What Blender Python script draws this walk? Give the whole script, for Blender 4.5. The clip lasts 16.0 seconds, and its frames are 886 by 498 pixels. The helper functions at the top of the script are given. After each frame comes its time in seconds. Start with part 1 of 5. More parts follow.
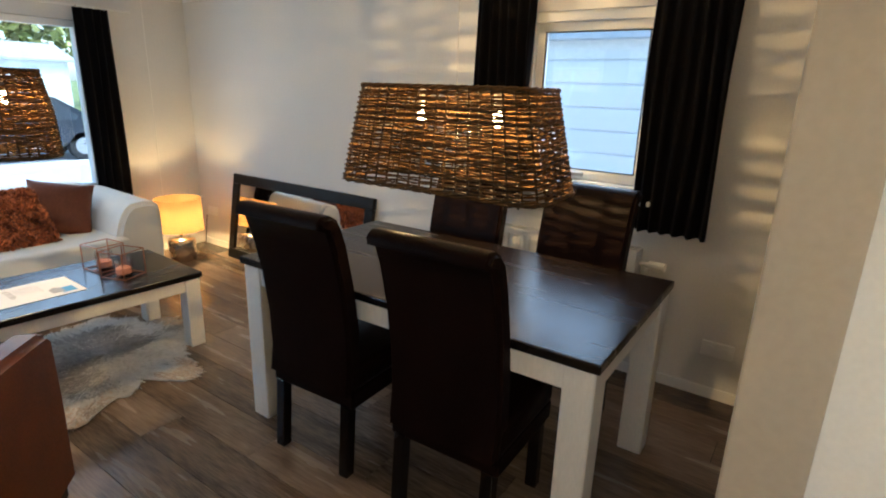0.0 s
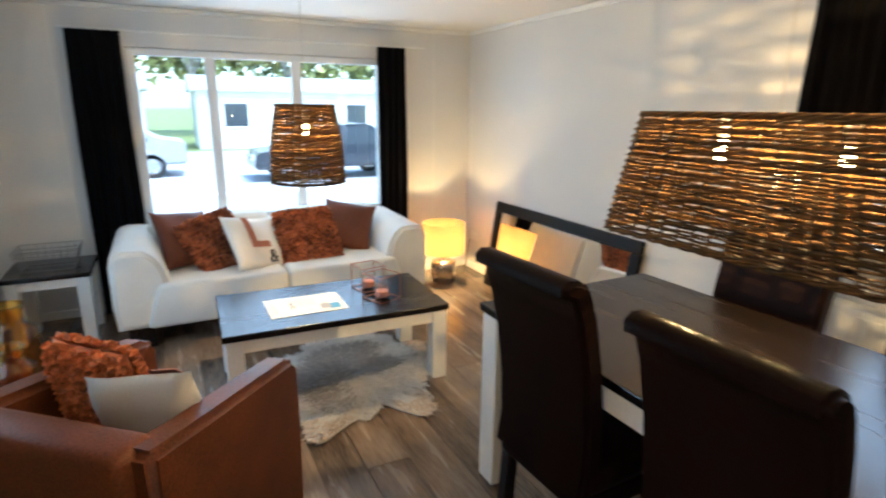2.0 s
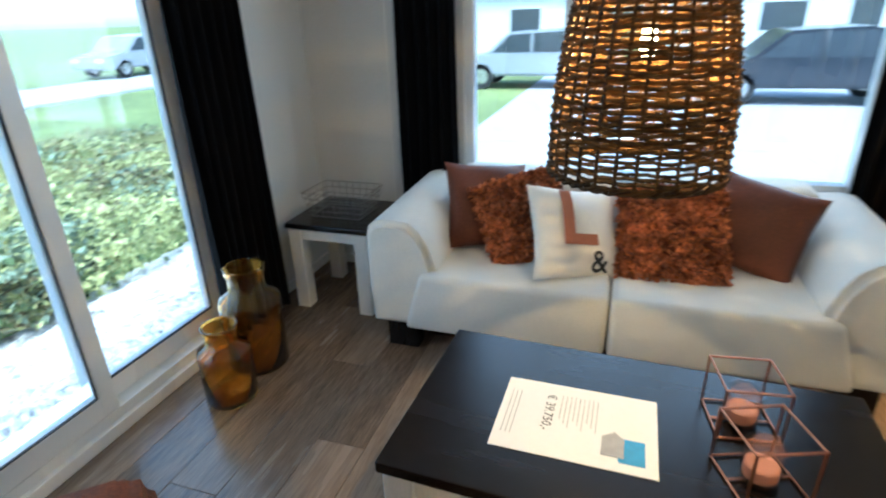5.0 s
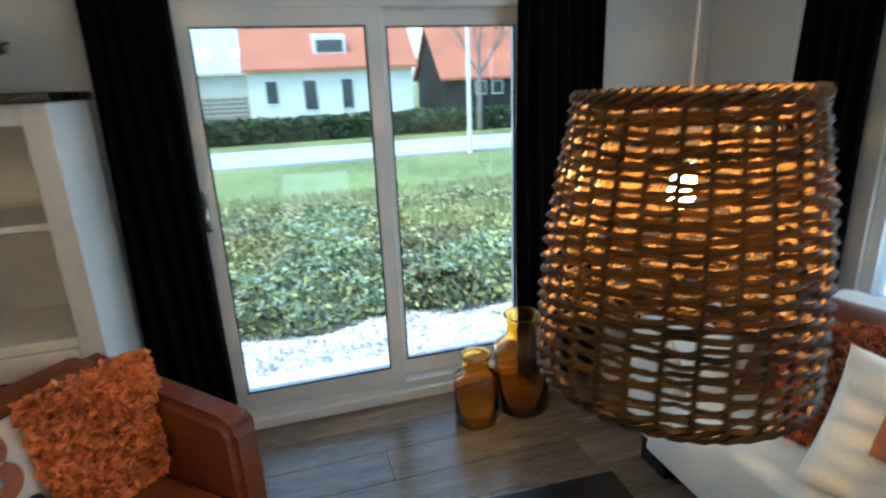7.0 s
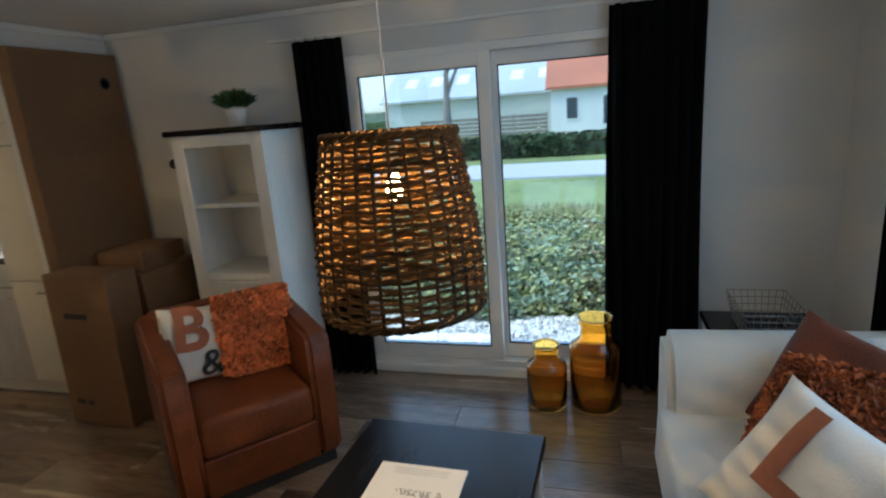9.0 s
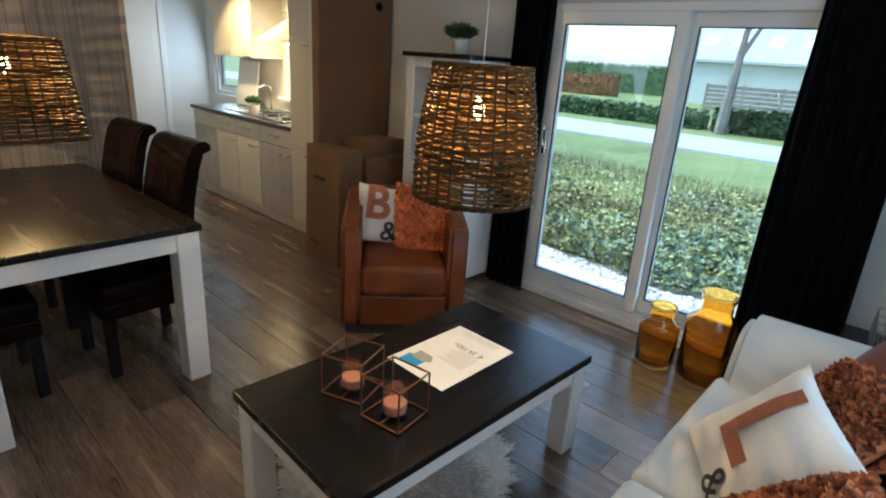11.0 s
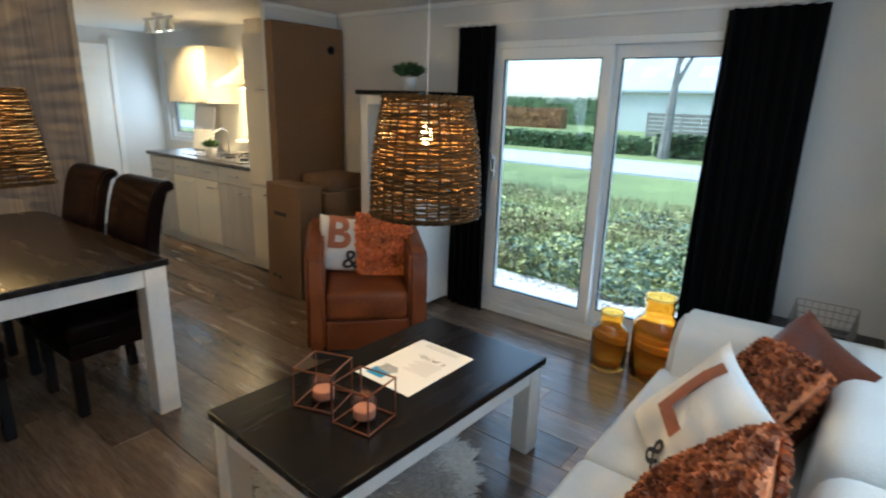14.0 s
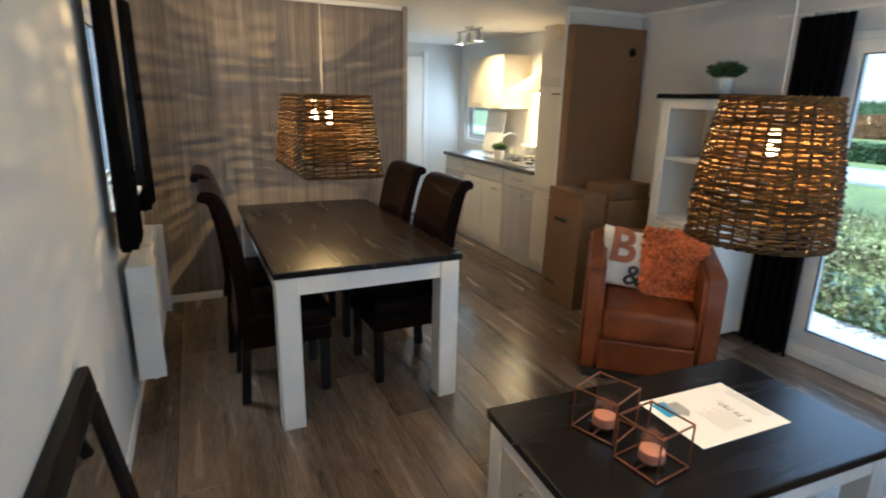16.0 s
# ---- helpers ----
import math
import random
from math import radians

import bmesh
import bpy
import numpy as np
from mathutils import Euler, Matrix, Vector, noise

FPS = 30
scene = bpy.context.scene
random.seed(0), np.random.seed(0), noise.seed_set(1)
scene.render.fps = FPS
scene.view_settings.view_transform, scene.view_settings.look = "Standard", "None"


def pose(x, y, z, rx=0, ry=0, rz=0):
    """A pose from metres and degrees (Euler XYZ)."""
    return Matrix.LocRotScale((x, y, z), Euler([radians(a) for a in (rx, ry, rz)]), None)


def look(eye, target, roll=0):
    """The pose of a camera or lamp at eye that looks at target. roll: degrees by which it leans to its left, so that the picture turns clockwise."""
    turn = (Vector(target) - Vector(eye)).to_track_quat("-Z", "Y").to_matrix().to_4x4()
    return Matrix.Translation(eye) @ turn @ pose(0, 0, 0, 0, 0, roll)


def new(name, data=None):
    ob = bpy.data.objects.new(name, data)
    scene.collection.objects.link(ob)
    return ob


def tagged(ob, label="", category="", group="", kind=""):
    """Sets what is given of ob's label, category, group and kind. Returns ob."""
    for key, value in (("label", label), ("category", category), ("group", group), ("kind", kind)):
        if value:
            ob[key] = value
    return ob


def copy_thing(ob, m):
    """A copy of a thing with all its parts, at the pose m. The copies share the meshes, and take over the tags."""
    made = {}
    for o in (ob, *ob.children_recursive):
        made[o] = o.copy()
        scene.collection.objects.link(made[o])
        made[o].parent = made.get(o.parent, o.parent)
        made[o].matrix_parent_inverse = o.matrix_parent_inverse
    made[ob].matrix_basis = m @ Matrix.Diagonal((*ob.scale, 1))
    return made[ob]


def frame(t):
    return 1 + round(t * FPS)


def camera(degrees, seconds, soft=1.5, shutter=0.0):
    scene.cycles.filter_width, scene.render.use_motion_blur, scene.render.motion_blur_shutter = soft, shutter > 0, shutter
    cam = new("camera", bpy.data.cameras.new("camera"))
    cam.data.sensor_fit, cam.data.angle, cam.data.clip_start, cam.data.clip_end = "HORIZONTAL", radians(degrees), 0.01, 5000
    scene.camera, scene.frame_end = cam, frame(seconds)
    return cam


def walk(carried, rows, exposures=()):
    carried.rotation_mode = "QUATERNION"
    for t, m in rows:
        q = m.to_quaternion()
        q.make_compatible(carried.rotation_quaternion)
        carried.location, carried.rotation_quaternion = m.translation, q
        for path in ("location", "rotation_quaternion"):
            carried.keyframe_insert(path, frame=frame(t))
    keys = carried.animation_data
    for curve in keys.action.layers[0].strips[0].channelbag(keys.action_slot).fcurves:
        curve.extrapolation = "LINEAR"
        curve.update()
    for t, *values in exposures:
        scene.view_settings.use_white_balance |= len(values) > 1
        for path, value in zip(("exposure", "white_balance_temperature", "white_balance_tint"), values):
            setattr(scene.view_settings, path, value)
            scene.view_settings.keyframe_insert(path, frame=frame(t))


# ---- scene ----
cam = camera(78.4, 16.0, soft=2.0, shutter=0.5)
PATH = [
    (0, (0.811, -2.497, 1.485), (2.387, -1.401, 0.923), 1.85),
    (0.5, (0.833, -2.480, 1.483), (2.389, -1.343, 0.947), 2.51),
    (1, (0.868, -2.442, 1.496), (2.319, -1.167, 0.979), 2.19),
    (1.5, (0.951, -2.348, 1.488), (2.173, -0.856, 0.960), 0.89),
    (2, (1.101, -2.232, 1.508), (1.978, -0.506, 1.005), 0.52),
    (2.5, (1.193, -2.022, 1.485), (1.811, -0.210, 0.905), -0.44),
    (3, (1.256, -1.725, 1.467), (1.729, 0.127, 0.878), -1.18),
    (5.5, (1.892, -0.336, 1.452), (0.917, 1.144, 0.526), -1.89),
    (6, (2.041, -0.152, 1.452), (0.674, 0.942, 0.486), -1.92),
    (6.5, (2.220, 0.019, 1.481), (0.539, 0.765, 0.694), -1.19),
    (7, (2.409, 0.198, 1.543), (0.571, 0.719, 0.953), -2.41),
    (7.5, (2.658, 0.368, 1.563), (0.733, 0.496, 1.036), 0.81),
    (8, (2.791, 0.633, 1.552), (0.842, 0.513, 1.123), -2.69),
    (10.5, (3.092, 1.725, 1.544), (1.594, 0.577, 0.882), 1.57),
    (11, (3.130, 1.822, 1.531), (1.724, 0.563, 0.869), 3.98),
    (11.5, (3.192, 1.863, 1.513), (1.751, 0.623, 0.892), 3.49),
    (12, (3.216, 1.907, 1.512), (1.771, 0.648, 0.940), 1.89),
    (12.5, (3.232, 1.938, 1.510), (1.721, 0.739, 0.984), 2.47),
    (13, (3.239, 1.977, 1.494), (1.652, 0.885, 0.955), 2.29),
    (13.5, (3.245, 1.978, 1.496), (1.665, 0.869, 0.974), 1.63),
    (14, (3.252, 1.959, 1.506), (1.731, 0.773, 0.978), 1.69),
    (14.5, (3.264, 1.910, 1.503), (1.918, 0.527, 0.978), 1.38),
    (15, (3.279, 1.844, 1.501), (2.150, 0.281, 0.972), 0.82),
    (15.5, (3.286, 1.804, 1.499), (2.338, 0.15, 0.987), 0.93),
    (16, (3.290, 1.780, 1.493), (2.491, 0.025, 0.961), 1.33),
]
walk(cam, [(t, look(eye, target, roll)) for t, eye, target, roll in PATH],
     [(0.0, 1.75, 5100, 0), (1.0, 2.0, 5100, 0), (3.0, 2.3, 5050, -3), (5.5, 1.7, 4800, -5), (6.5, 1.45, 4950, -5), (7.0, 1.5, 5050, -5), (8.0, 0.95, 5000, -4), (10.5, 1.3, 5000, -3), (11.0, 1.45, 5050, -3), (13.0, 1.75, 5100, -3), (14.5, 1.5, 5100, -3), (16.0, 1.75, 5000, -2)])

# ---- light ----
world = bpy.data.worlds.new("overcast_sky")
scene.world = world
world.use_nodes = True
wn = world.node_tree
sky = wn.nodes.new("ShaderNodeTexSky")
sky.sky_type = "NISHITA"
sky.sun_disc = False
sky.sun_elevation, sky.sun_rotation = radians(62), radians(146)
sky.air_density, sky.dust_density, sky.ozone_density = 1.0, 1.5, 0.6
wn.links.new(sky.outputs[0], wn.nodes["Background"].inputs[0])
wn.nodes["Background"].inputs[1].default_value = 0.15
sun = new("sun", bpy.data.lights.new("sun", "SUN"))
sun.data.energy, sun.data.angle, sun.data.color = 1.5, radians(25), (1.0, 0.95, 0.88)
sun.matrix_world = look((6, -9, 20), (0, 0, 0))


def window_light(name, eye, target, w, h, watts, colour=(0.9, 0.95, 1.0)):
    lamp = new(name, bpy.data.lights.new(name, "AREA"))
    lamp.data.shape, lamp.data.size, lamp.data.size_y = "RECTANGLE", w, h
    lamp.data.energy, lamp.data.color = watts, colour
    lamp.matrix_world = look(eye, target)
    return lamp


window_light("daylight_door", (0.012, 0.6, 1.0), (3, 0.6, 0.9), 1.35, 1.6, 2.5)
window_light("daylight_far", (1.88, 2.30, 1.32), (1.88, 0, 1.0), 1.75, 1.0, 3.8)
window_light("daylight_side", (3.655, -1.4, 1.42), (1.5, -1.4, 1.1), 0.62, 0.66, 0.9)
window_light("daylight_kitchen", (0.04, -2.85, 1.45), (2, -2.85, 1.2), 0.7, 0.6, 1.0)
window_light("daylight_kitchen_end", (0.02, -4.52, 1.4), (2, -4.6, 1.0), 0.5, 0.75, 2.2)
WARM = (1.0, 0.56, 0.19)


def bulb_light(name, place, watts, size=0.006, colour=WARM):
    lamp = new(name, bpy.data.lights.new(name, "POINT"))
    lamp.data.energy, lamp.data.shadow_soft_size, lamp.data.color = watts, size, colour
    lamp.location = place
    return lamp


bulb_light("glow_coffee", (1.783, 0.727, 1.372), 8.5)
bulb_light("glow_dining", (2.645, -1.10, 1.345), 11.5)
bulb_light("glow_dining", (2.645, -1.45, 1.345), 11.5)
bulb_light("glow_floor_lamp", (3.205, 1.90, 0.365), 4.0, 0.012)
bulb_light("glow_hood", (0.30, -2.70, 1.50), 5, 0.03)
for k in range(3):
    beam = new("glow_spot", bpy.data.lights.new("glow_spot", "SPOT"))
    beam.data.energy, beam.data.color, beam.data.spot_size, beam.data.spot_blend = 20, (1.0, 0.62, 0.25), radians(95), 0.6
    beam.data.shadow_soft_size = 0.03
    beam.matrix_world = look((0.80, -3.40 + 0.2 * k, 2.0), (0.05, -3.5 + 0.45 * k, 1.2))


# ---- materials ----
def socket(sh, name, value):
    if name in sh.inputs:
        sh.inputs[name].default_value = value


def material(name, colour, rough=0.6, vary=0.12, scale=3.0, fine=60.0, bump=0.1, metal=0.0, stretch=(1, 1, 1), island=0.0, sheen=0.0, rough_vary=0.1, second=None, coat=0.0, spec=0.5):
    """A surface with broad and fine variation, bump and, at choice, a random shade for each piece."""
    m = bpy.data.materials.new(name)
    m.use_nodes = True
    n, l = m.node_tree.nodes, m.node_tree.links
    sh = n["Principled BSDF"]
    co = n.new("ShaderNodeTexCoord")
    mp = n.new("ShaderNodeMapping")
    mp.inputs["Scale"].default_value = stretch
    l.new(co.outputs["Object"], mp.inputs["Vector"])
    info = n.new("ShaderNodeObjectInfo")
    add = n.new("ShaderNodeVectorMath")
    add.operation = "ADD"
    mul = n.new("ShaderNodeMath")
    mul.operation = "MULTIPLY"
    mul.inputs[1].default_value = 37.0
    l.new(info.outputs["Random"], mul.inputs[0])
    l.new(mp.outputs[0], add.inputs[0])
    l.new(mul.outputs[0], add.inputs[1])
    big, small = n.new("ShaderNodeTexNoise"), n.new("ShaderNodeTexNoise")
    for tex, s, d in ((big, scale, 3.0), (small, fine, 4.0)):
        tex.inputs["Scale"].default_value = s
        tex.inputs["Detail"].default_value = d
        l.new(add.outputs[0], tex.inputs["Vector"])
    mix = n.new("ShaderNodeMath")
    mix.operation = "MULTIPLY_ADD"
    mix.inputs[1].default_value = 0.5
    l.new(small.outputs[0], mix.inputs[0])
    half = n.new("ShaderNodeMath")
    half.operation = "MULTIPLY"
    half.inputs[1].default_value = 0.5
    l.new(big.outputs[0], half.inputs[0])
    l.new(half.outputs[0], mix.inputs[2])
    value = mix.outputs[0]
    if island:
        geo = n.new("ShaderNodeNewGeometry")
        for src in (info.outputs["Random"], geo.outputs["Random Per Island"]):
            a = n.new("ShaderNodeMath")
            a.operation = "MULTIPLY_ADD"
            a.inputs[1].default_value = island * 0.5
            l.new(src, a.inputs[0])
            l.new(value, a.inputs[2])
            b = n.new("ShaderNodeMath")
            b.operation = "SUBTRACT"
            b.inputs[1].default_value = island * 0.25
            l.new(a.outputs[0], b.inputs[0])
            value = b.outputs[0]
    ramp = n.new("ShaderNodeValToRGB")
    lo = [c * (1 - vary * 1.6) for c in colour]
    hi = [min(1.0, c * (1 + vary * 1.6)) for c in (second or colour)]
    ramp.color_ramp.elements[0].position, ramp.color_ramp.elements[1].position = 0.28, 0.72
    ramp.color_ramp.elements[0].color, ramp.color_ramp.elements[1].color = (*lo, 1), (*hi, 1)
    l.new(value, ramp.inputs[0])
    l.new(ramp.outputs[0], sh.inputs["Base Color"])
    rr = n.new("ShaderNodeMapRange")
    rr.inputs["To Min"].default_value, rr.inputs["To Max"].default_value = max(0.02, rough - rough_vary), min(1, rough + rough_vary)
    l.new(big.outputs[0], rr.inputs["Value"])
    l.new(rr.outputs[0], sh.inputs["Roughness"])
    if bump:
        bp = n.new("ShaderNodeBump")
        bp.inputs["Strength"].default_value, bp.inputs["Distance"].default_value = bump, 0.004
        l.new(small.outputs[0], bp.inputs["Height"])
        l.new(bp.outputs[0], sh.inputs["Normal"])
    socket(sh, "Metallic", metal)
    socket(sh, "Specular IOR Level", spec)
    socket(sh, "Sheen Weight", sheen)
    socket(sh, "Coat Weight", coat)
    return m


def glass(name, colour=(1, 1, 1), rough=0.0, ior=1.45):
    m = bpy.data.materials.new(name)
    m.use_nodes = True
    sh = m.node_tree.nodes["Principled BSDF"]
    socket(sh, "Base Color", (*colour, 1))
    socket(sh, "Roughness", rough)
    socket(sh, "IOR", ior)
    socket(sh, "Transmission Weight", 1.0)
    return m


def glow(name, colour, strength):
    m = bpy.data.materials.new(name)
    m.use_nodes = True
    sh = m.node_tree.nodes["Principled BSDF"]
    socket(sh, "Base Color", (*colour, 1))
    socket(sh, "Emission Color", (*colour, 1))
    socket(sh, "Emission Strength", strength)
    return m


WALL = material("white_wall_panel", (0.66, 0.655, 0.64), 0.7, 0.04, 1.2, 90, 0.12)
PAPER_WALL = material("striped_grey_wallpaper", (0.105, 0.093, 0.089), 0.75, 0.28, 1.0, 9, 0.1, stretch=(12, 12, 0.2), second=(0.215, 0.190, 0.180))
CEIL = material("white_ceiling", (0.78, 0.77, 0.75), 0.8, 0.03, 1.5, 70, 0.08)
TRIM = material("white_trim", (0.78, 0.78, 0.76), 0.4, 0.03, 2, 60, 0.05)
BEIGE = material("beige_painted_board", (0.34, 0.295, 0.235), 0.6, 0.05, 2, 60, 0.06)
PVC = material("white_pvc_frame", (0.80, 0.81, 0.81), 0.3, 0.02, 2, 60, 0.03)
SEAL = material("black_rubber_seal", (0.03, 0.03, 0.03), 0.6)
PLANK = material("grey_brown_oak_laminate", (0.092, 0.062, 0.041), 0.25, 0.30, 1.6, 14, 0.12, stretch=(9, 0.8, 1), island=0.55, second=(0.172, 0.124, 0.086), rough_vary=0.08)
JOINT = material("dark_joint", (0.05, 0.04, 0.035), 0.8)
CURTAIN = material("black_curtain_cloth", (0.006, 0.0055, 0.0065), 0.95, 0.2, 3, 180, 0.2, sheen=0.03, spec=0.15)
CLOTH = material("off_white_boucle", (0.66, 0.65, 0.61), 0.95, 0.07, 4, 190, 0.55, sheen=0.2)
LEATHER_DARK = material("dark_brown_leather", (0.006, 0.003, 0.0024), 0.34, 0.25, 5, 150, 0.25, second=(0.009, 0.0045, 0.0035), spec=0.035)
LEATHER_TAN = material("cognac_leather", (0.120, 0.034, 0.0105), 0.42, 0.25, 4, 140, 0.25, second=(0.19, 0.056, 0.018), spec=0.28)
BLACK_WOOD = material("black_stained_wood", (0.006, 0.004, 0.0033), 0.26, 0.25, 2, 30, 0.12, stretch=(8, 1, 1), rough_vary=0.06, spec=0.32)
BLACK_WOOD_X = material("black_stained_wood_long", (0.006, 0.004, 0.0033), 0.26, 0.25, 2, 30, 0.12, stretch=(1, 8, 8), rough_vary=0.06, spec=0.32)
WHITE_WOOD = material("white_painted_wood", (0.74, 0.73, 0.70), 0.45, 0.06, 3, 40, 0.15, stretch=(4, 4, 1))
WICKER = material("brown_wicker", (0.024, 0.0122, 0.0034), 0.55, 0.35, 8, 60, 0.3, island=0.6, second=(0.080, 0.040, 0.0105), spec=0.2)
CORD = material("clear_cord", (0.6, 0.58, 0.55), 0.4)
BULB = glow("lit_filament_bulb", (1.0, 0.62, 0.24), 26)
SPOT = glow("lit_spot", (1.0, 0.85, 0.6), 30)
STEEL = material("brushed_steel", (0.55, 0.55, 0.55), 0.28, 0.05, 5, 80, 0.05, metal=1.0)
COPPER = material("copper_wire", (0.36, 0.145, 0.075), 0.35, 0.1, 8, 60, 0.05, metal=1.0)
WIRE = material("grey_wire", (0.25, 0.24, 0.23), 0.4, 0.1, 8, 60, 0.05, metal=0.8)
WAX = material("salmon_candle_wax", (0.72, 0.32, 0.22), 0.5, 0.08)
PANE = glass("window_glass", (0.98, 1.0, 0.99))
CUP = bpy.data.materials.new("clear_cup_glass")
CUP.use_nodes = True
_cn, _cl = CUP.node_tree.nodes, CUP.node_tree.links
_ct, _cg, _cm = _cn.new("ShaderNodeBsdfTransparent"), _cn.new("ShaderNodeBsdfGlossy"), _cn.new("ShaderNodeMixShader")
_ct.inputs[0].default_value, _cg.inputs["Roughness"].default_value = (0.93, 0.93, 0.92, 1), 0.03
_cm.inputs[0].default_value = 0.13
_cl.new(_ct.outputs[0], _cm.inputs[1])
_cl.new(_cg.outputs[0], _cm.inputs[2])
_cl.new(_cm.outputs[0], _cn["Material Output"].inputs["Surface"])
AMBER = glass("amber_glass", (0.90, 0.55, 0.11), 0.02)
MIRROR = material("mirror_silver", (0.9, 0.9, 0.9), 0.02, 0.0, bump=0.0, metal=1.0, rough_vary=0.0)
PAPER = material("white_paper", (0.80, 0.79, 0.78), 0.6, 0.02)
INK = material("black_print", (0.02, 0.02, 0.022), 0.6)
GREY_INK = material("grey_print", (0.35, 0.35, 0.36), 0.6)
BLUE_INK = material("blue_print", (0.05, 0.28, 0.55), 0.5)
SHAG = material("rust_shag_fabric", (0.40, 0.105, 0.030), 0.85, 0.35, 6, 60, 0.3, island=0.6, sheen=0.08, second=(0.62, 0.215, 0.072))
VELVET = material("rust_brown_velvet", (0.115, 0.036, 0.018), 0.5, 0.25, 4, 120, 0.2, sheen=0.05, spec=0.2)
COTTON = material("white_printed_cotton", (0.74, 0.71, 0.66), 0.9, 0.05, 5, 160, 0.25)
RUST_PRINT = material("rust_fabric_print", (0.36, 0.13, 0.065), 0.85, 0.1)
HIDE = material("pale_cream_fur", (0.66, 0.63, 0.58), 0.95, 0.1, 3.4, 40, 0.7, second=(0.86, 0.84, 0.80), sheen=0.3)
HIDE_GREY = material("grey_fur", (0.30, 0.285, 0.27), 0.95, 0.2, 3.4, 40, 0.7, second=(0.46, 0.44, 0.42), sheen=0.2)
HIDE_TAN = material("tan_fur", (0.50, 0.36, 0.24), 0.95, 0.3, 5, 60, 0.6, second=(0.62, 0.52, 0.42), sheen=0.3)
CARD = material("brown_cardboard", (0.20, 0.115, 0.055), 0.8, 0.1, 2, 50, 0.1)
KITCHEN = material("cream_kitchen_front", (0.62, 0.56, 0.45), 0.4, 0.04, 2, 50, 0.04)
KITCHEN_GREY = material("pale_grey_wood_front", (0.42, 0.38, 0.34), 0.5, 0.12, 2, 16, 0.06, stretch=(6, 6, 0.5))
WORKTOP = material("dark_stone_worktop", (0.045, 0.04, 0.038), 0.3, 0.4, 8, 120, 0.05)
POT = material("hammered_silver_pot", (0.55, 0.50, 0.44), 0.25, 0.2, 12, 50, 0.7, metal=1.0)
CERAMIC = material("white_ceramic", (0.75, 0.74, 0.72), 0.3, 0.03)
LEAF_DARK = material("green_leaves", (0.045, 0.10, 0.03), 0.6, 0.3, 6, 40, 0.1, island=0.6, second=(0.09, 0.16, 0.05))
FRAME_WOOD = material("dark_frame_wood", (0.007, 0.005, 0.004), 0.45, 0.3, 2, 30, 0.3, stretch=(4, 1, 4), spec=0.15)
PLASTIC = material("white_plastic", (0.75, 0.75, 0.73), 0.35, 0.02)
RADIATOR = material("white_enamel", (0.76, 0.76, 0.74), 0.3, 0.02)
GRAVEL = material("white_shell_gravel", (0.22, 0.195, 0.165), 0.9, 0.35, 3, 30, 0.8, second=(0.60, 0.58, 0.55), island=0.7)
GRASS = material("lawn_grass", (0.125, 0.165, 0.045), 0.9, 0.3, 0.35, 9, 0.8, second=(0.23, 0.27, 0.09))
ROAD = material("pale_road", (0.48, 0.48, 0.48), 0.85, 0.08, 0.4, 40, 0.3)
SHRUB = material("shrub_leaves", (0.20, 0.22, 0.075), 0.85, 0.4, 1.5, 30, 0.1, island=0.9, second=(0.38, 0.39, 0.17))
SHRUB_DRY = material("dry_shrub_leaves", (0.30, 0.25, 0.11), 0.8, 0.4, 3, 30, 0.1, island=0.8, second=(0.36, 0.33, 0.16))
SHRUB_PALE = material("pale_blue_green_leaves", (0.19, 0.24, 0.13), 0.8, 0.3, 3, 30, 0.1, island=0.7, second=(0.33, 0.40, 0.28))
GRASS_DRY = material("dry_grass_blades", (0.20, 0.20, 0.075), 0.8, 0.3, 1.5, 30, 0.0, island=0.8, second=(0.36, 0.33, 0.16))
HEDGE = material("hedge_leaves", (0.05, 0.085, 0.03), 0.8, 0.4, 2, 12, 0.8, island=0.6, second=(0.09, 0.13, 0.05))
HEDGE_RUST = material("autumn_hedge_leaves", (0.24, 0.12, 0.045), 0.8, 0.4, 2, 12, 0.8, island=0.6)
BARK = material("grey_bark", (0.22, 0.20, 0.17), 0.9, 0.3, 3, 30, 0.6)
TIMBER = material("black_tarred_boards", (0.022, 0.021, 0.020), 0.7, 0.3, 0.6, 10, 0.3)
PLASTER = material("white_house_plaster", (0.74, 0.73, 0.70), 0.8, 0.06, 0.5, 20, 0.1)
TILE_RED = material("red_roof_tiles", (0.42, 0.15, 0.08), 0.7, 0.2, 0.6, 12, 0.4)
BARN = material("grey_barn_cladding", (0.50, 0.51, 0.46), 0.8, 0.12, 0.3, 8, 0.2)
SLATE = material("grey_roof_sheet", (0.45, 0.47, 0.48), 0.6, 0.1, 0.3, 8, 0.2)
DARK_GLASS = material("dark_window_glass", (0.06, 0.07, 0.08), 0.1, 0.1)
CAR_PAINT = material("dark_car_paint", (0.03, 0.035, 0.045), 0.2, 0.05, coat=0.5)
CAR_SILVER = material("silver_car_paint", (0.35, 0.36, 0.38), 0.25, 0.05, coat=0.5)
TYRE = material("black_tyre", (0.02, 0.02, 0.02), 0.8)


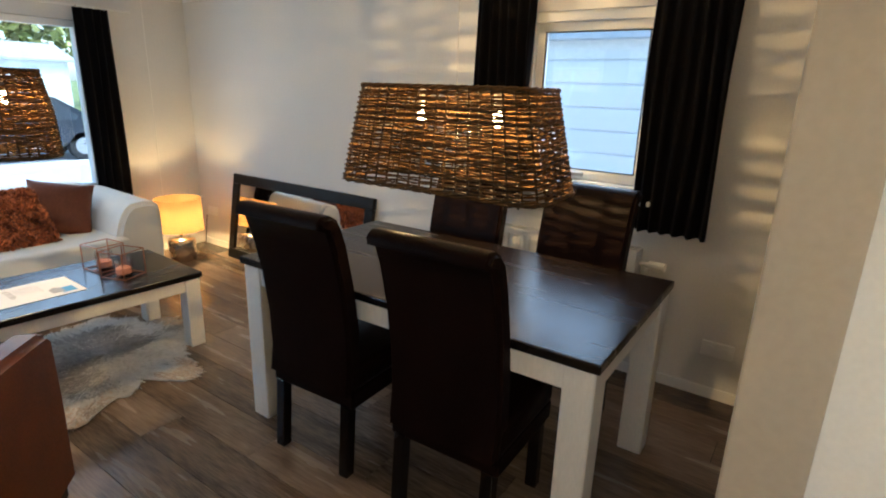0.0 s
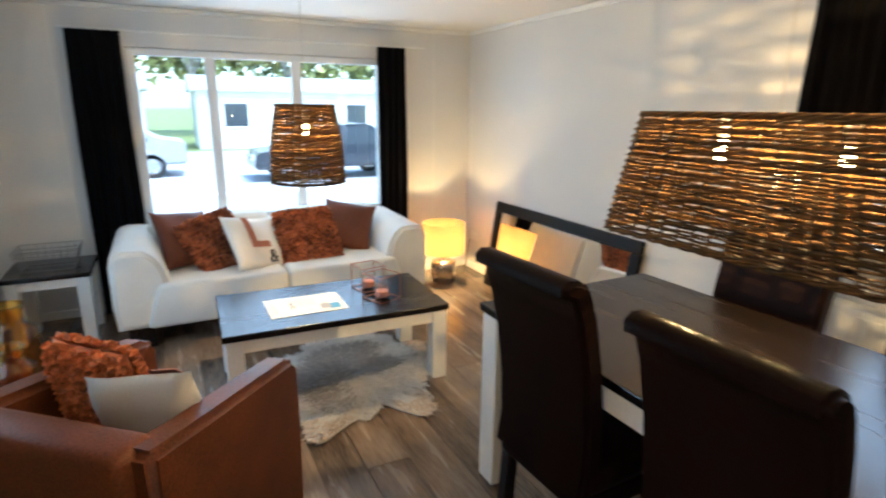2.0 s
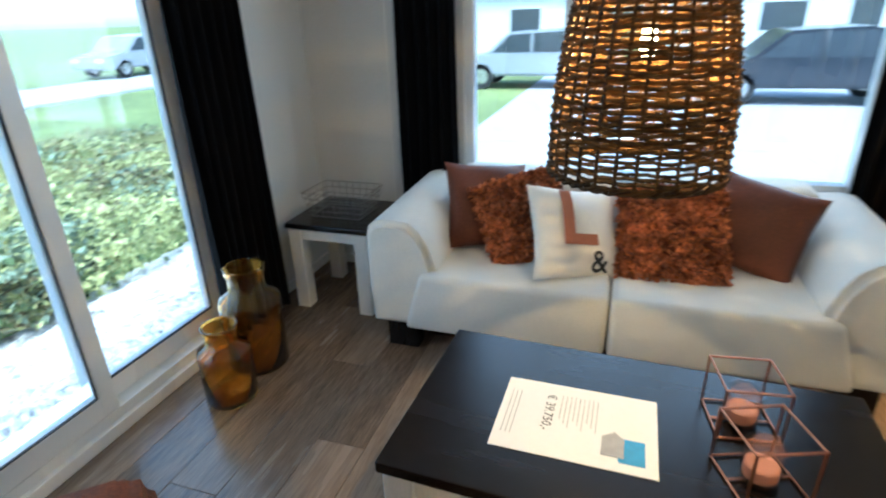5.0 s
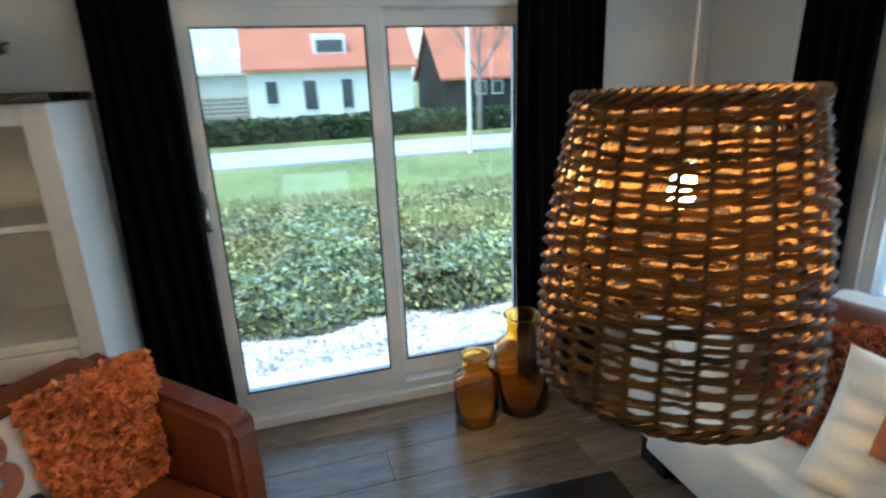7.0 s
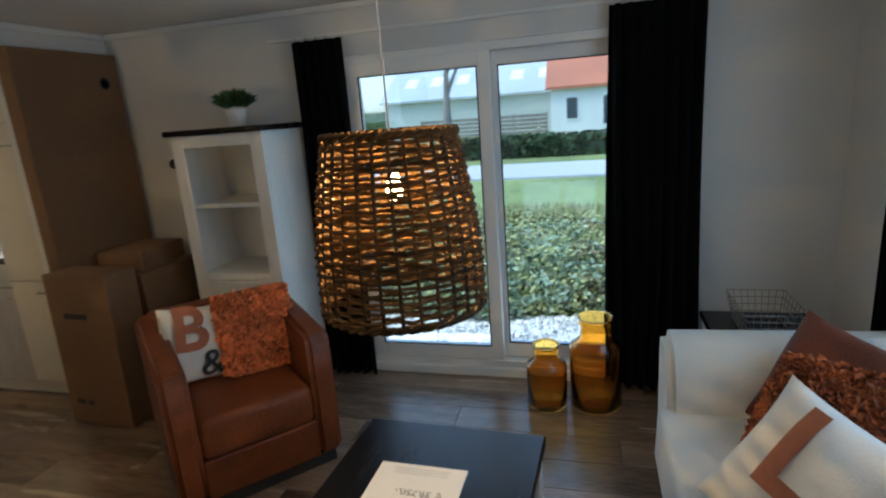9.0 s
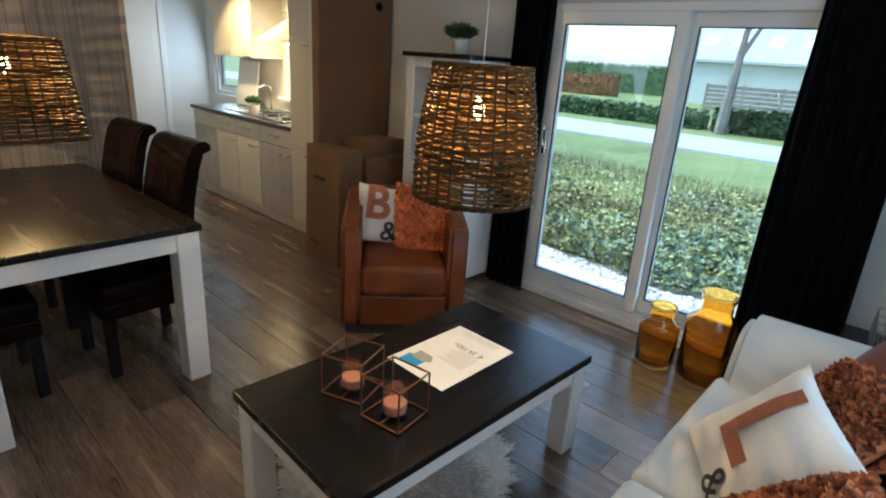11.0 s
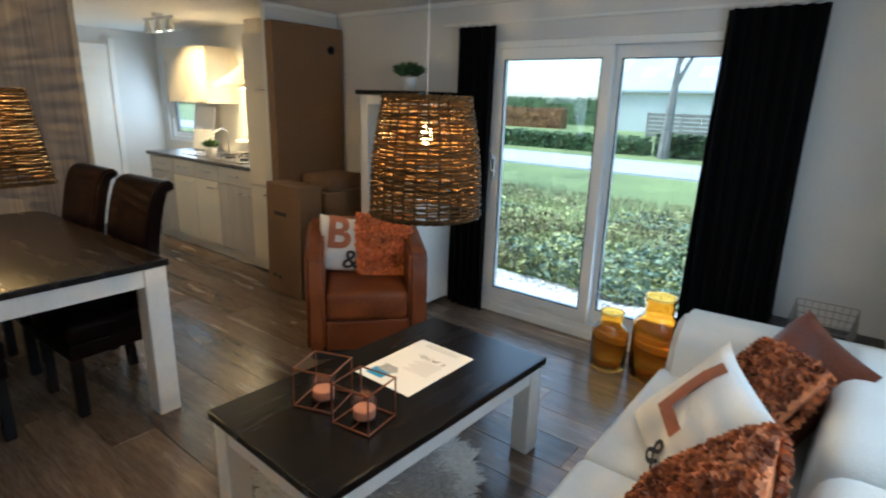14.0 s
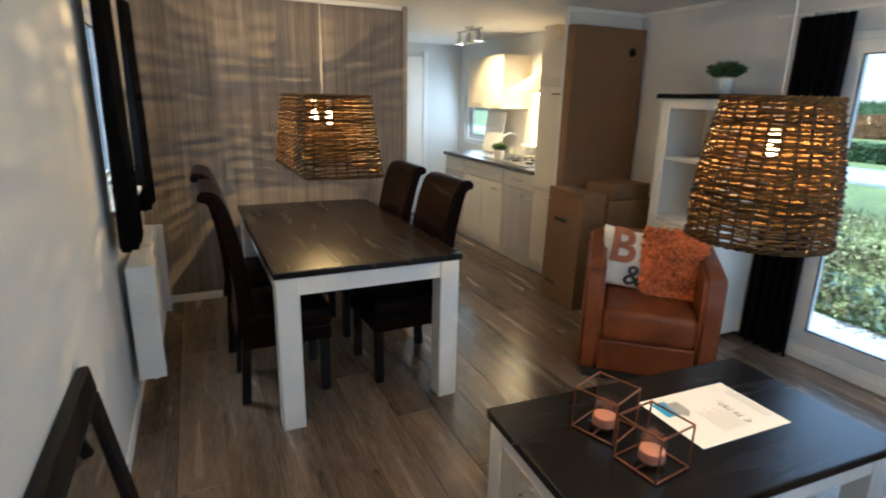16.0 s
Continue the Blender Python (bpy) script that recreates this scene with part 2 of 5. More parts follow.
# ---- shape helpers ----
def box(bm, x0, x1, y0, y1, z0, z1, bevel=0.0, seg=2):
    r = bmesh.ops.create_cube(bm, size=1)
    vs = r["verts"]
    for v in vs:
        v.co = ((x0 + x1) / 2 + v.co.x * (x1 - x0), (y0 + y1) / 2 + v.co.y * (y1 - y0), (z0 + z1) / 2 + v.co.z * (z1 - z0))
    if bevel:
        es = list({e for v in vs for e in v.link_edges})
        bmesh.ops.bevel(bm, geom=es, offset=bevel, segments=seg, affect="EDGES", profile=0.5)
    return bm


def turned(bm, rows, seg=32, centre=(0, 0), cap=True):
    """A body of revolution from rows of radius and height."""
    rings = [[bm.verts.new((centre[0] + r * math.cos(2 * math.pi * i / seg), centre[1] + r * math.sin(2 * math.pi * i / seg), z)) for i in range(seg)] for r, z in rows]
    for a, b in zip(rings, rings[1:]):
        for i in range(seg):
            bm.faces.new((a[i], a[(i + 1) % seg], b[(i + 1) % seg], b[i]))
    if cap:
        bm.faces.new(rings[0][::-1])
        bm.faces.new(rings[-1])
    return bm


def tube(bm, points, r, sides=5, closed=False):
    """A thin bar along points."""
    pts = [Vector(p) for p in points]
    n = len(pts)
    rings = []
    for i, p in enumerate(pts):
        a = pts[(i - 1) % n] if closed or i else p
        b = pts[(i + 1) % n] if closed or i < n - 1 else p
        d = (b - a).normalized()
        u = d.cross(Vector((0, 0, 1)))
        if u.length < 0.05:
            u = d.cross(Vector((1, 0, 0)))
        u.normalize()
        w = d.cross(u)
        rings.append([bm.verts.new(p + r * (math.cos(2 * math.pi * k / sides) * u + math.sin(2 * math.pi * k / sides) * w)) for k in range(sides)])
    for i in range(n if closed else n - 1):
        a, b = rings[i], rings[(i + 1) % n]
        for k in range(sides):
            bm.faces.new((a[k], a[(k + 1) % sides], b[(k + 1) % sides], b[k]))
    if not closed:
        bm.faces.new(rings[0][::-1])
        bm.faces.new(rings[-1])
    return bm


def prism(bm, outline, z0, z1, axis="z"):
    """An outline drawn out along an axis."""
    def put(u, v, w):
        return {"z": (u, v, w), "y": (u, w, v), "x": (w, u, v)}[axis]
    a = [bm.verts.new(put(u, v, z0)) for u, v in outline]
    b = [bm.verts.new(put(u, v, z1)) for u, v in outline]
    n = len(outline)
    for i in range(n):
        bm.faces.new((a[i], a[(i + 1) % n], b[(i + 1) % n], b[i]))
    bm.faces.new(a[::-1])
    bm.faces.new(b)
    bmesh.ops.recalc_face_normals(bm, faces=bm.faces[:])
    return bm


def mesh_of(name, bm, mat, smooth=False):
    me = bpy.data.meshes.new(name)
    bm.normal_update()
    bm.to_mesh(me)
    bm.free()
    me.materials.append(mat)
    if smooth:
        me.polygons.foreach_set("use_smooth", [True] * len(me.polygons))
        me.set_sharp_from_angle(angle=radians(65))
    return me


def part(name, bm, mat, parent=None, label="", smooth=False, m=None, kind=""):
    ob = new(name, mesh_of(name, bm, mat, smooth))
    if parent is not None:
        ob.parent = parent
    if m is not None:
        ob.matrix_basis = m
    return tagged(ob, label, kind=kind)


def thing(name, label, category, m=None, group="", kind=""):
    ob = new(name)
    ob.empty_display_size = 0.05
    if m is not None:
        ob.matrix_basis = m
    return tagged(ob, label, category, group, kind)


def bm_box(*a, **k):
    return box(bmesh.new(), *a, **k)


def structure(name, bm, mat, label, category, smooth=False):
    return tagged(part(name, bm, mat, None, smooth=smooth), label, category, kind="structure")


def soft(bm, levels=1):
    bmesh.ops.subdivide_edges(bm, edges=bm.edges[:], cuts=levels, use_grid_fill=True)
    return bm

# ---- the room: walls, openings, ceiling ----
H, W, FAR, PART, BACK = 2.17, 3.66, 2.31, -2.453, -5.0


def holed_wall(name, axis, at, thick, a0, a1, holes, label, mat=WALL, top=H):
    """A wall along an axis with openings (a0, a1, z0, z1), built of solid pieces round them."""
    bm = bmesh.new()

    def piece(u0, u1, z0, z1):
        if u1 - u0 > 1e-4 and z1 - z0 > 1e-4:
            lo, hi = min(at, at + thick), max(at, at + thick)
            if axis == "y":
                box(bm, lo, hi, u0, u1, z0, z1)
            else:
                box(bm, u0, u1, lo, hi, z0, z1)
    u = a0
    for h0, h1, z0, z1 in sorted(holes):
        piece(u, h0, -0.35, top)
        piece(h0, h1, -0.35, z0)
        piece(h0, h1, z1, top)
        u = h1
    piece(u, a1, -0.35, top)
    return structure(name, bm, mat, label, "wall")


DOOR = (-0.21, 1.40, 0.055, 1.895)
holed_wall("wall_west", "y", 0, -0.14, BACK - 0.14, FAR + 0.14, [DOOR, (-3.30, -2.35, 1.05, 1.85), (-4.85, -4.2, 0.95, 1.85)], "white panelled wall with a sliding glass door")
holed_wall("wall_north", "x", FAR, 0.14, 0.0, W + 0.14, [(0.93, 2.83, 0.62, 1.90)], "white panelled wall with a wide window")
holed_wall("wall_east", "y", W, 0.14, PART - 0.1, FAR, [(-1.78, -1.02, 0.98, 1.90)], "white wall with a small window")
structure("wall_partition", bm_box(1.745, W, PART - 0.1, PART, 0, H), PAPER_WALL, "partition papered in grey striped wood pattern", "wall")
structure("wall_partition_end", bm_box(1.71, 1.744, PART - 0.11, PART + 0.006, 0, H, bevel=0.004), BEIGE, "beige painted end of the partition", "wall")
structure("wall_hall", bm_box(1.77, 1.90, BACK, PART - 0.102, 0, H), WALL, "plain white wall", "wall")
structure("wall_south", bm_box(0.0, 1.90, BACK - 0.14, BACK, -0.35, H), WALL, "plain white kitchen end wall", "wall")
structure("wall_nib", bm_box(0.0, 0.70, -1.808, -1.765, 0, H), WALL, "short white wall beside the kitchen", "wall")
structure("ceiling", bm_box(-0.14, W + 0.14, BACK - 0.14, FAR + 0.14, H, H + 0.1), CEIL, "flat white ceiling", "ceiling")
structure("subfloor", bm_box(-0.14, W + 0.14, BACK - 0.14, FAR + 0.14, -0.35, -0.012), JOINT, "dark base under the floor boards", "floor")

# panel joints and cornice
for name, args in (("trim_cornice_west", (0.001, 0.022, -1.742, FAR - 0.001, H - 0.035, H - 0.002)), ("trim_cornice_north", (0.023, W - 0.023, FAR - 0.022, FAR - 0.001, H - 0.035, H - 0.002)),
                   ("trim_cornice_east", (W - 0.022, W - 0.001, PART + 0.024, FAR - 0.024, H - 0.035, H - 0.002)), ("trim_cornice_partition", (1.76, W - 0.001, PART + 0.001, PART + 0.022, H - 0.035, H - 0.002)),
                   ("trim_cornice_nib", (0.02, 0.72, -1.764, -1.743, H - 0.035, H - 0.002))):
    structure(name, bm_box(*args, bevel=0.006), TRIM, "thin white ceiling cornice", "trim")
for name, args in (("trim_band_west", (0.001, 0.012, -0.62, 1.80, 2.004, 2.022)), ("trim_band_north", (0.55, 3.2, FAR - 0.012, FAR - 0.001, 1.995, 2.012)), ("trim_band_east", (W - 0.012, W - 0.001, -2.14, -0.65, 2.004, 2.02))):
    structure(name, bm_box(*args, bevel=0.003), TRIM, "white curtain rail", "trim")
for name, args in (("baseboard_east", (W - 0.014, W - 0.001, PART + 0.02, FAR - 0.02, 0.0, 0.06)), ("baseboard_partition", (1.76, W - 0.016, PART + 0.001, PART + 0.014, 0.0, 0.06)),
                   ("baseboard_north", (0.02, W - 0.016, FAR - 0.014, FAR - 0.001, 0.0, 0.06)), ("baseboard_west", (0.001, 0.014, 1.42, FAR - 0.016, 0.0, 0.06)), ("baseboard_west_low", (0.001, 0.014, -1.764, -0.23, 0.0, 0.06))):
    structure(name, bm_box(*args, bevel=0.004), TRIM, "white skirting board", "baseboard")
# faint joints of the wall panels
for k, x in enumerate((0.50, 3.30)):
    structure("trim_joint_north", bm_box(x - 0.002, x + 0.002, FAR - 0.0025, FAR + 0.002, 0.06, H - 0.036), TRIM, "panel joint", "trim")


# ---- windows and doors ----
def sash(parent, y0, y1, z0, z1, x, w=0.075, name="sash", depth=0.06):
    """A framed pane in a plane of constant x."""
    s = part(name, bm_box(x, x + depth, y0, y0 + w, z0, z1, bevel=0.006), PVC, parent, "white plastic sash")
    part("frame_stile", bm_box(x, x + depth, y1 - w, y1, z0, z1, bevel=0.006), PVC, s)
    part("frame_rail", bm_box(x + 0.001, x + depth - 0.001, y0 + w - 0.004, y1 - w + 0.004, z1 - w, z1, bevel=0.004), PVC, s)
    part("frame_rail", bm_box(x + 0.001, x + depth - 0.001, y0 + w - 0.004, y1 - w + 0.004, z0, z0 + w * 1.15, bevel=0.004), PVC, s)
    for a in ((y0 + w, y0 + w + 0.006, z0 + w * 1.15, z1 - w), (y1 - w - 0.006, y1 - w, z0 + w * 1.15, z1 - w), (y0 + w, y1 - w, z0 + w * 1.15, z0 + w * 1.15 + 0.006), (y0 + w, y1 - w, z1 - w - 0.006, z1 - w)):
        part("seal", bm_box(x + depth - 0.012, x + depth - 0.002, *a), SEAL, s, "black rubber seal")
    p = part("pane", bm_box(x + depth * 0.4, x + depth * 0.4 + 0.008, y0 + w - 0.01, y1 - w + 0.01, z0 + w - 0.01, z1 - w + 0.01), PANE, s, "clear glass pane")
    p.visible_shadow = False
    return s


def surround(parent, y0, y1, z0, z1, x0, x1, w):
    for a in ((y0, y0 + w, z0, z1), (y1 - w, y1, z0, z1), (y0 + w, y1 - w, z1 - w, z1), (y0 + w, y1 - w, z0, z0 + w)):
        part("window_frame", bm_box(x0, x1, *a, bevel=0.004), PVC, parent, "white outer frame")


slider = thing("door_1", "white plastic sliding glass door to the garden", "glass door", kind="structure")
surround(slider, DOOR[0] + 0.002, DOOR[1] - 0.002, DOOR[2], DOOR[3] - 0.002, -0.12, 0.012, 0.045)
part("threshold", bm_box(-0.13, 0.03, DOOR[0], DOOR[1], 0.0, 0.054, bevel=0.004), PVC, slider, "white door sill")
left_sash = sash(slider, DOOR[0] + 0.045, 0.656, 0.103, 1.848, -0.045, 0.072)
sash(slider, 0.61, DOOR[1] - 0.047, 0.103, 1.848, -0.108, 0.072)
bm = bm_box(0.016, 0.034, -0.145, -0.12, 0.98, 1.14, bevel=0.006)
tube(bm, [(0.03, -0.132, 1.04), (0.055, -0.132, 1.04), (0.055, -0.132, 1.16)], 0.009, 8)
part("door_handle", bm, STEEL, slider, "steel lever handle")


def plain_window(name, label, m, width, z0, z1, bars, sill=True, handle=None):
    """A window across local y, facing local +x, with upright bars."""
    w = thing(name, label, "window", m, kind="structure")
    surround(w, 0, width, z0, z1, -0.09, 0.0, 0.05)
    edges = [0.05] + bars + [width - 0.05]
    for a, b in zip(edges, edges[1:]):
        sash(w, a + 0.002, b - 0.002, z0 + 0.052, z1 - 0.052, -0.075, 0.045, "sash", 0.05)
    if sill:
        part("window_sill", bm_box(0.003, 0.09, -0.03, width + 0.03, z0 - 0.028, z0 - 0.002, bevel=0.006), TRIM, w, "white window sill")
    if handle:
        bm = bm_box(-0.02, 0.0, handle - 0.06, handle + 0.06, z0 + 0.07, z0 + 0.095, bevel=0.006)
        tube(bm, [(0.0, handle, z0 + 0.08), (0.035, handle, z0 + 0.08), (0.035, handle - 0.11, z0 + 0.085)], 0.009, 8)
        part("window_handle", bm, STEEL, w, "grey lever handle")
    return w


north = thing("window_1", "wide white window behind the sofa in three lights", "window", kind="structure")
Y0 = FAR + 0.02
for a in ((0.932, 0.98, 0.622, 1.898), (2.78, 2.828, 0.622, 1.898), (0.98, 2.78, 1.85, 1.898), (0.98, 2.78, 0.622, 0.67)):
    part("window_frame", bm_box(a[0], a[1], Y0, Y0 + 0.08, a[2], a[3], bevel=0.004), PVC, north, "white outer frame")
for x in (1.47, 2.10):
    part("mullion", bm_box(x - 0.035, x + 0.035, Y0 + 0.002, Y0 + 0.075, 0.67, 1.85, bevel=0.005), PVC, north, "white upright bar")
for x0, x1 in ((0.98, 1.435), (1.505, 2.065), (2.135, 2.78)):
    p = part("pane", bm_box(x0 - 0.005, x1 + 0.005, Y0 + 0.035, Y0 + 0.042, 0.665, 1.855), PANE, north, "clear glass pane")
    p.visible_shadow = False
part("window_sill", bm_box(0.92, 2.84, FAR - 0.06, FAR + 0.02, 0.60, 0.62, bevel=0.005), TRIM, north, "white window sill")

plain_window("window_2", "small white window over the radiator", pose(W + 0.02, -1.022, 0, 0, 0, 180), 0.756, 0.98, 1.90, [], handle=0.33)
plain_window("window_3", "kitchen window behind the hob", pose(-0.02, -3.298, 0), 0.946, 1.05, 1.85, [])
plain_window("window_4", "narrow white kitchen window beyond the worktop", pose(-0.02, -4.848, 0), 0.646, 0.95, 1.85, [], sill=False)
for k, y in ((0, -4.99),):
    d = thing("door_2", "white flush inner door, closed", "door", kind="structure")
    part("leaf", bm_box(0.55, 1.38, BACK + 0.002, BACK + 0.035, 0.005, 2.0, bevel=0.004), TRIM, d)
    part("door_frame", bm_box(0.49, 0.55, BACK + 0.001, BACK + 0.045, 0, 2.06, bevel=0.004), TRIM, d)
    part("door_frame", bm_box(1.38, 1.44, BACK + 0.001, BACK + 0.045, 0, 2.06, bevel=0.004), TRIM, d)
    bm = bmesh.new()
    tube(bm, [(1.31, BACK + 0.03, 1.0), (1.31, BACK + 0.08, 1.0), (1.20, BACK + 0.08, 1.0)], 0.009, 8)
    part("door_handle", bm, STEEL, d, "steel lever handle")


# ---- curtains ----
def curtain(width, z0, z1, folds, deep, seed, flare=1.0):
    """A gathered cloth hanging along local x from 0 to width, in folds of uneven depth."""
    rnd = random.Random(seed)
    n, rows = folds * 12, 14
    ph = [rnd.uniform(0.55, 1.25) for _ in range(folds + 2)]
    bm = bmesh.new()
    front = []
    for j in range(rows + 1):
        f = j / rows
        line = []
        for i in range(n + 1):
            u = i / n
            k = int(u * folds)
            d = deep * (0.55 + 0.45 * f) * (ph[k] + (ph[k + 1] - ph[k]) * (u * folds - k)) * math.sin(2 * math.pi * u * folds + 0.7 * math.sin(3 * f + seed))
            x = width / 2 + (u - 0.5) * width * (1 + (flare - 1) * f) + 0.006 * math.sin(5 * f + 7 * u + seed)
            line.append(bm.verts.new((x, d, z1 + (z0 - z1) * f)))
        front.append(line)
    for a, b in zip(front, front[1:]):
        for i in range(n):
            bm.faces.new((a[i], b[i], b[i + 1], a[i + 1]))
    geom = bmesh.ops.solidify(bm, geom=bm.faces[:], thickness=0.006)
    return bm


def hang_curtain(m, width, z0, z1, folds, seed, label, flare=1.06, deep=0.035):
    c = thing("curtain", label, "curtain", m, "curtains")
    part("cloth", curtain(width, z0, z1, folds, deep, seed, flare), CURTAIN, c, smooth=True)
    bm = bmesh.new()
    for k in range(folds):
        x = width * (k + 0.5) / folds
        box(bm, x - 0.006, x + 0.006, -0.012, 0.012, z1 - 0.002, z1 + 0.018, bevel=0.003)
    part("gliders", bm, PLASTIC, c, "white curtain gliders", kind="stuff")
    return c


FLOORC = "black floor-length curtain gathered beside the "
hang_curtain(pose(0.08, -0.44, 0, 0, 0, 90), 0.30, 0.01, 1.985, 5, 1, FLOORC + "glass door")
hang_curtain(pose(0.075, 1.24, 0, 0, 0, 90), 0.435, 0.01, 1.985, 7, 2, FLOORC + "glass door")
hang_curtain(pose(0.595, FAR - 0.075, 0), 0.32, 0.01, 1.99, 5, 3, FLOORC + "wide window")
hang_curtain(pose(2.75, FAR - 0.075, 0), 0.25, 0.01, 1.99, 4, 4, FLOORC + "wide window")
hang_curtain(pose(W - 0.075, -1.105, 0, 0, 0, 90), 0.355, 0.84, 1.985, 6, 5, "short black curtain beside the small window", 1.0)
hang_curtain(pose(W - 0.075, -2.085, 0, 0, 0, 90), 0.36, 0.83, 1.985, 6, 6, "short black curtain beside the small window", 1.0)


# ---- radiator, sockets ----
rad = thing("radiator", "white enamelled panel radiator under the small window", "radiator")
part("panel", bm_box(W - 0.055, W - 0.035, -1.80, -0.90, 0.17, 0.73, bevel=0.008), RADIATOR, rad)
part("panel", bm_box(W - 0.115, W - 0.095, -1.80, -0.90, 0.17, 0.73, bevel=0.008), RADIATOR, rad)
bm = bmesh.new()
for k in range(26):
    y = -1.785 + k * 0.0345
    box(bm, W - 0.119, W - 0.1145, y, y + 0.018, 0.20, 0.70, bevel=0.002, seg=1)
part("ribs", bm, RADIATOR, rad, kind="stuff")
for y in (-1.802, -0.908):
    part("side_cover", bm_box(W - 0.15, W - 0.033, y, y + 0.012, 0.18, 0.735, bevel=0.004), RADIATOR, rad)
bm = bmesh.new()
for k in range(40):
    y = -1.785 + k * 0.0222
    box(bm, W - 0.114, W - 0.036, y, y + 0.014, 0.728, 0.735)
part("grille", bm, RADIATOR, rad, "white top grille", kind="stuff")
bm = bmesh.new()
tube(bm, [(W - 0.075, -1.80, 0.66), (W - 0.075, -1.86, 0.66)], 0.012, 8)
tube(bm, [(W - 0.075, -1.85, 0.66), (W - 0.075, -1.93, 0.66)], 0.023, 12)
part("valve", bm, PLASTIC, rad, "white thermostat knob")
bm = bmesh.new()
tube(bm, [(W - 0.075, -1.84, 0.64), (W - 0.075, -1.84, 0.0)], 0.008, 8)
part("pipe", bm, RADIATOR, rad)
for x, y, z in ((W, -2.22, 0.27), (W, 2.12, 0.33)):
    s = thing("wall_socket", "white plastic double wall socket", "socket", pose(x, y, z))
    part("plate", bm_box(-0.012, -0.001, -0.075, 0.075, -0.04, 0.04, bevel=0.004), PLASTIC, s)
    for dy in (-0.036, 0.036):
        bm = bmesh.new()
        turned(bm, [(0.022, 0.0), (0.022, 0.003), (0.018, 0.003), (0.018, 0.001)], 20)
        part("outlet", bm, PLASTIC, s, m=pose(-0.012, dy, 0, 0, -90, 0))


dial = thing("thermostat", "small round thermostat on the wall beside the cabinet", "thermostat", pose(0, -1.40, 1.36))
part("plate", bm_box(0.001, 0.012, -0.04, 0.04, -0.04, 0.04, bevel=0.004), PLASTIC, dial)
part("knob", turned(bmesh.new(), [(0.03, 0.0), (0.03, 0.018), (0.026, 0.022)], 24), SEAL, dial, "dark round knob", m=pose(0.012, 0, 0, 0, 90, 0))


# ---- tables ----
def table(label, m, lx, ly, h, leg, top, apron, wood, group=""):
    """A table with a stained plank top on square white legs."""
    t = thing("table", label, "table", m, group)
    bm = bmesh.new()
    box(bm, 0, lx, 0, ly, h - top, h, bevel=0.006, seg=2)
    part("tabletop", bm, wood, t, "black stained plank top")
    i = 0.012
    for x in (i, lx - leg - i):
        for y in (i, ly - leg - i):
            part("leg", bm_box(x, x + leg, y, y + leg, 0, h - top - 0.001, bevel=0.006), WHITE_WOOD, t, "square white leg")
    z0, z1 = h - top - apron, h - top - 0.001
    for a in ((i + leg, lx - i - leg, i + 0.008, i + 0.035), (i + leg, lx - i - leg, ly - i - 0.035, ly - i - 0.008), (i + 0.008, i + 0.035, i + leg, ly - i - leg), (lx - i - 0.035, lx - i - 0.008, i + leg, ly - i - leg)):
        part("apron", bm_box(*a, z0, z1, bevel=0.003), WHITE_WOOD, t, "white rail")
    return t


coffee = table("low table with black stained top and white legs", pose(1.246, 0.353, 0, 0, 0, -2.4), 1.19, 0.652, 0.447, 0.085, 0.035, 0.07, BLACK_WOOD_X)
coffee.name = "coffee_table"
dining = table("dining table with black stained top and white legs", pose(2.168, -2.095, 0, 0, 0, 0.9), 0.90, 1.595, 0.77, 0.10, 0.033, 0.085, BLACK_WOOD)
dining.name = "dining_table"
side = table("small black and white side table in the corner", pose(0.135, 1.682, 0), 0.47, 0.47, 0.49, 0.075, 0.03, 0.06, BLACK_WOOD_X)
side.name = "side_table"


# ---- dining chairs ----
def dining_chair(m):
    """High-backed upholstered chair; its back is at local x 0 and it faces local +x."""
    c = thing("dining_chair", "high-backed dining chair in dark brown leather at the table", "chair", m, "chairs round the table")
    rows = [(0.36, 0.02), (0.47, 0.035), (0.62, 0.03), (0.80, 0.005), (0.95, -0.03), (1.02, -0.055), (1.055, -0.075)]
    outline = [(x + 0.062, z) for z, x in rows] + [(-0.045, 1.075), (-0.085, 1.078), (-0.105, 1.06), (-0.105, 1.035)] + [(x - 0.012, z) for z, x in rows[::-1][1:]]
    bm = prism(bmesh.new(), outline, -0.215, 0.215, "y")
    bmesh.ops.bevel(bm, geom=[e for e in bm.edges if abs(e.verts[0].co.y - e.verts[1].co.y) < 1e-5], offset=0.014, segments=3, affect="EDGES")
    part("backrest", bm, LEATHER_DARK, c, "rolled leather back", smooth=True)
    bm = bm_box(0.03, 0.47, -0.22, 0.22, 0.37, 0.475, bevel=0.03, seg=3)
    part("seat", bm, LEATHER_DARK, c, smooth=True)
    part("seat_frame", bm_box(0.035, 0.465, -0.215, 0.215, 0.30, 0.375, bevel=0.008), LEATHER_DARK, c)
    for x, y in ((0.03, -0.2), (0.03, 0.155), (0.41, -0.2), (0.41, 0.155)):
        bm = bm_box(x, x + 0.045, y, y + 0.045, 0, 0.31, bevel=0.004)
        for v in bm.verts:
            if v.co.z < 0.1:
                v.co.x += -0.02 if x < 0.1 else 0.0
        part("leg", bm, BLACK_WOOD, c, "dark wooden leg")
    return c


first = dining_chair(pose(2.065, -0.985, 0, 0, 0, 3))
copy_thing(first, pose(2.075, -1.615, 0, 0, 0, 2))
copy_thing(first, pose(3.20, -1.0, 0, 0, 0, 180))
copy_thing(first, pose(3.22, -1.63, 0, 0, 0, 178))


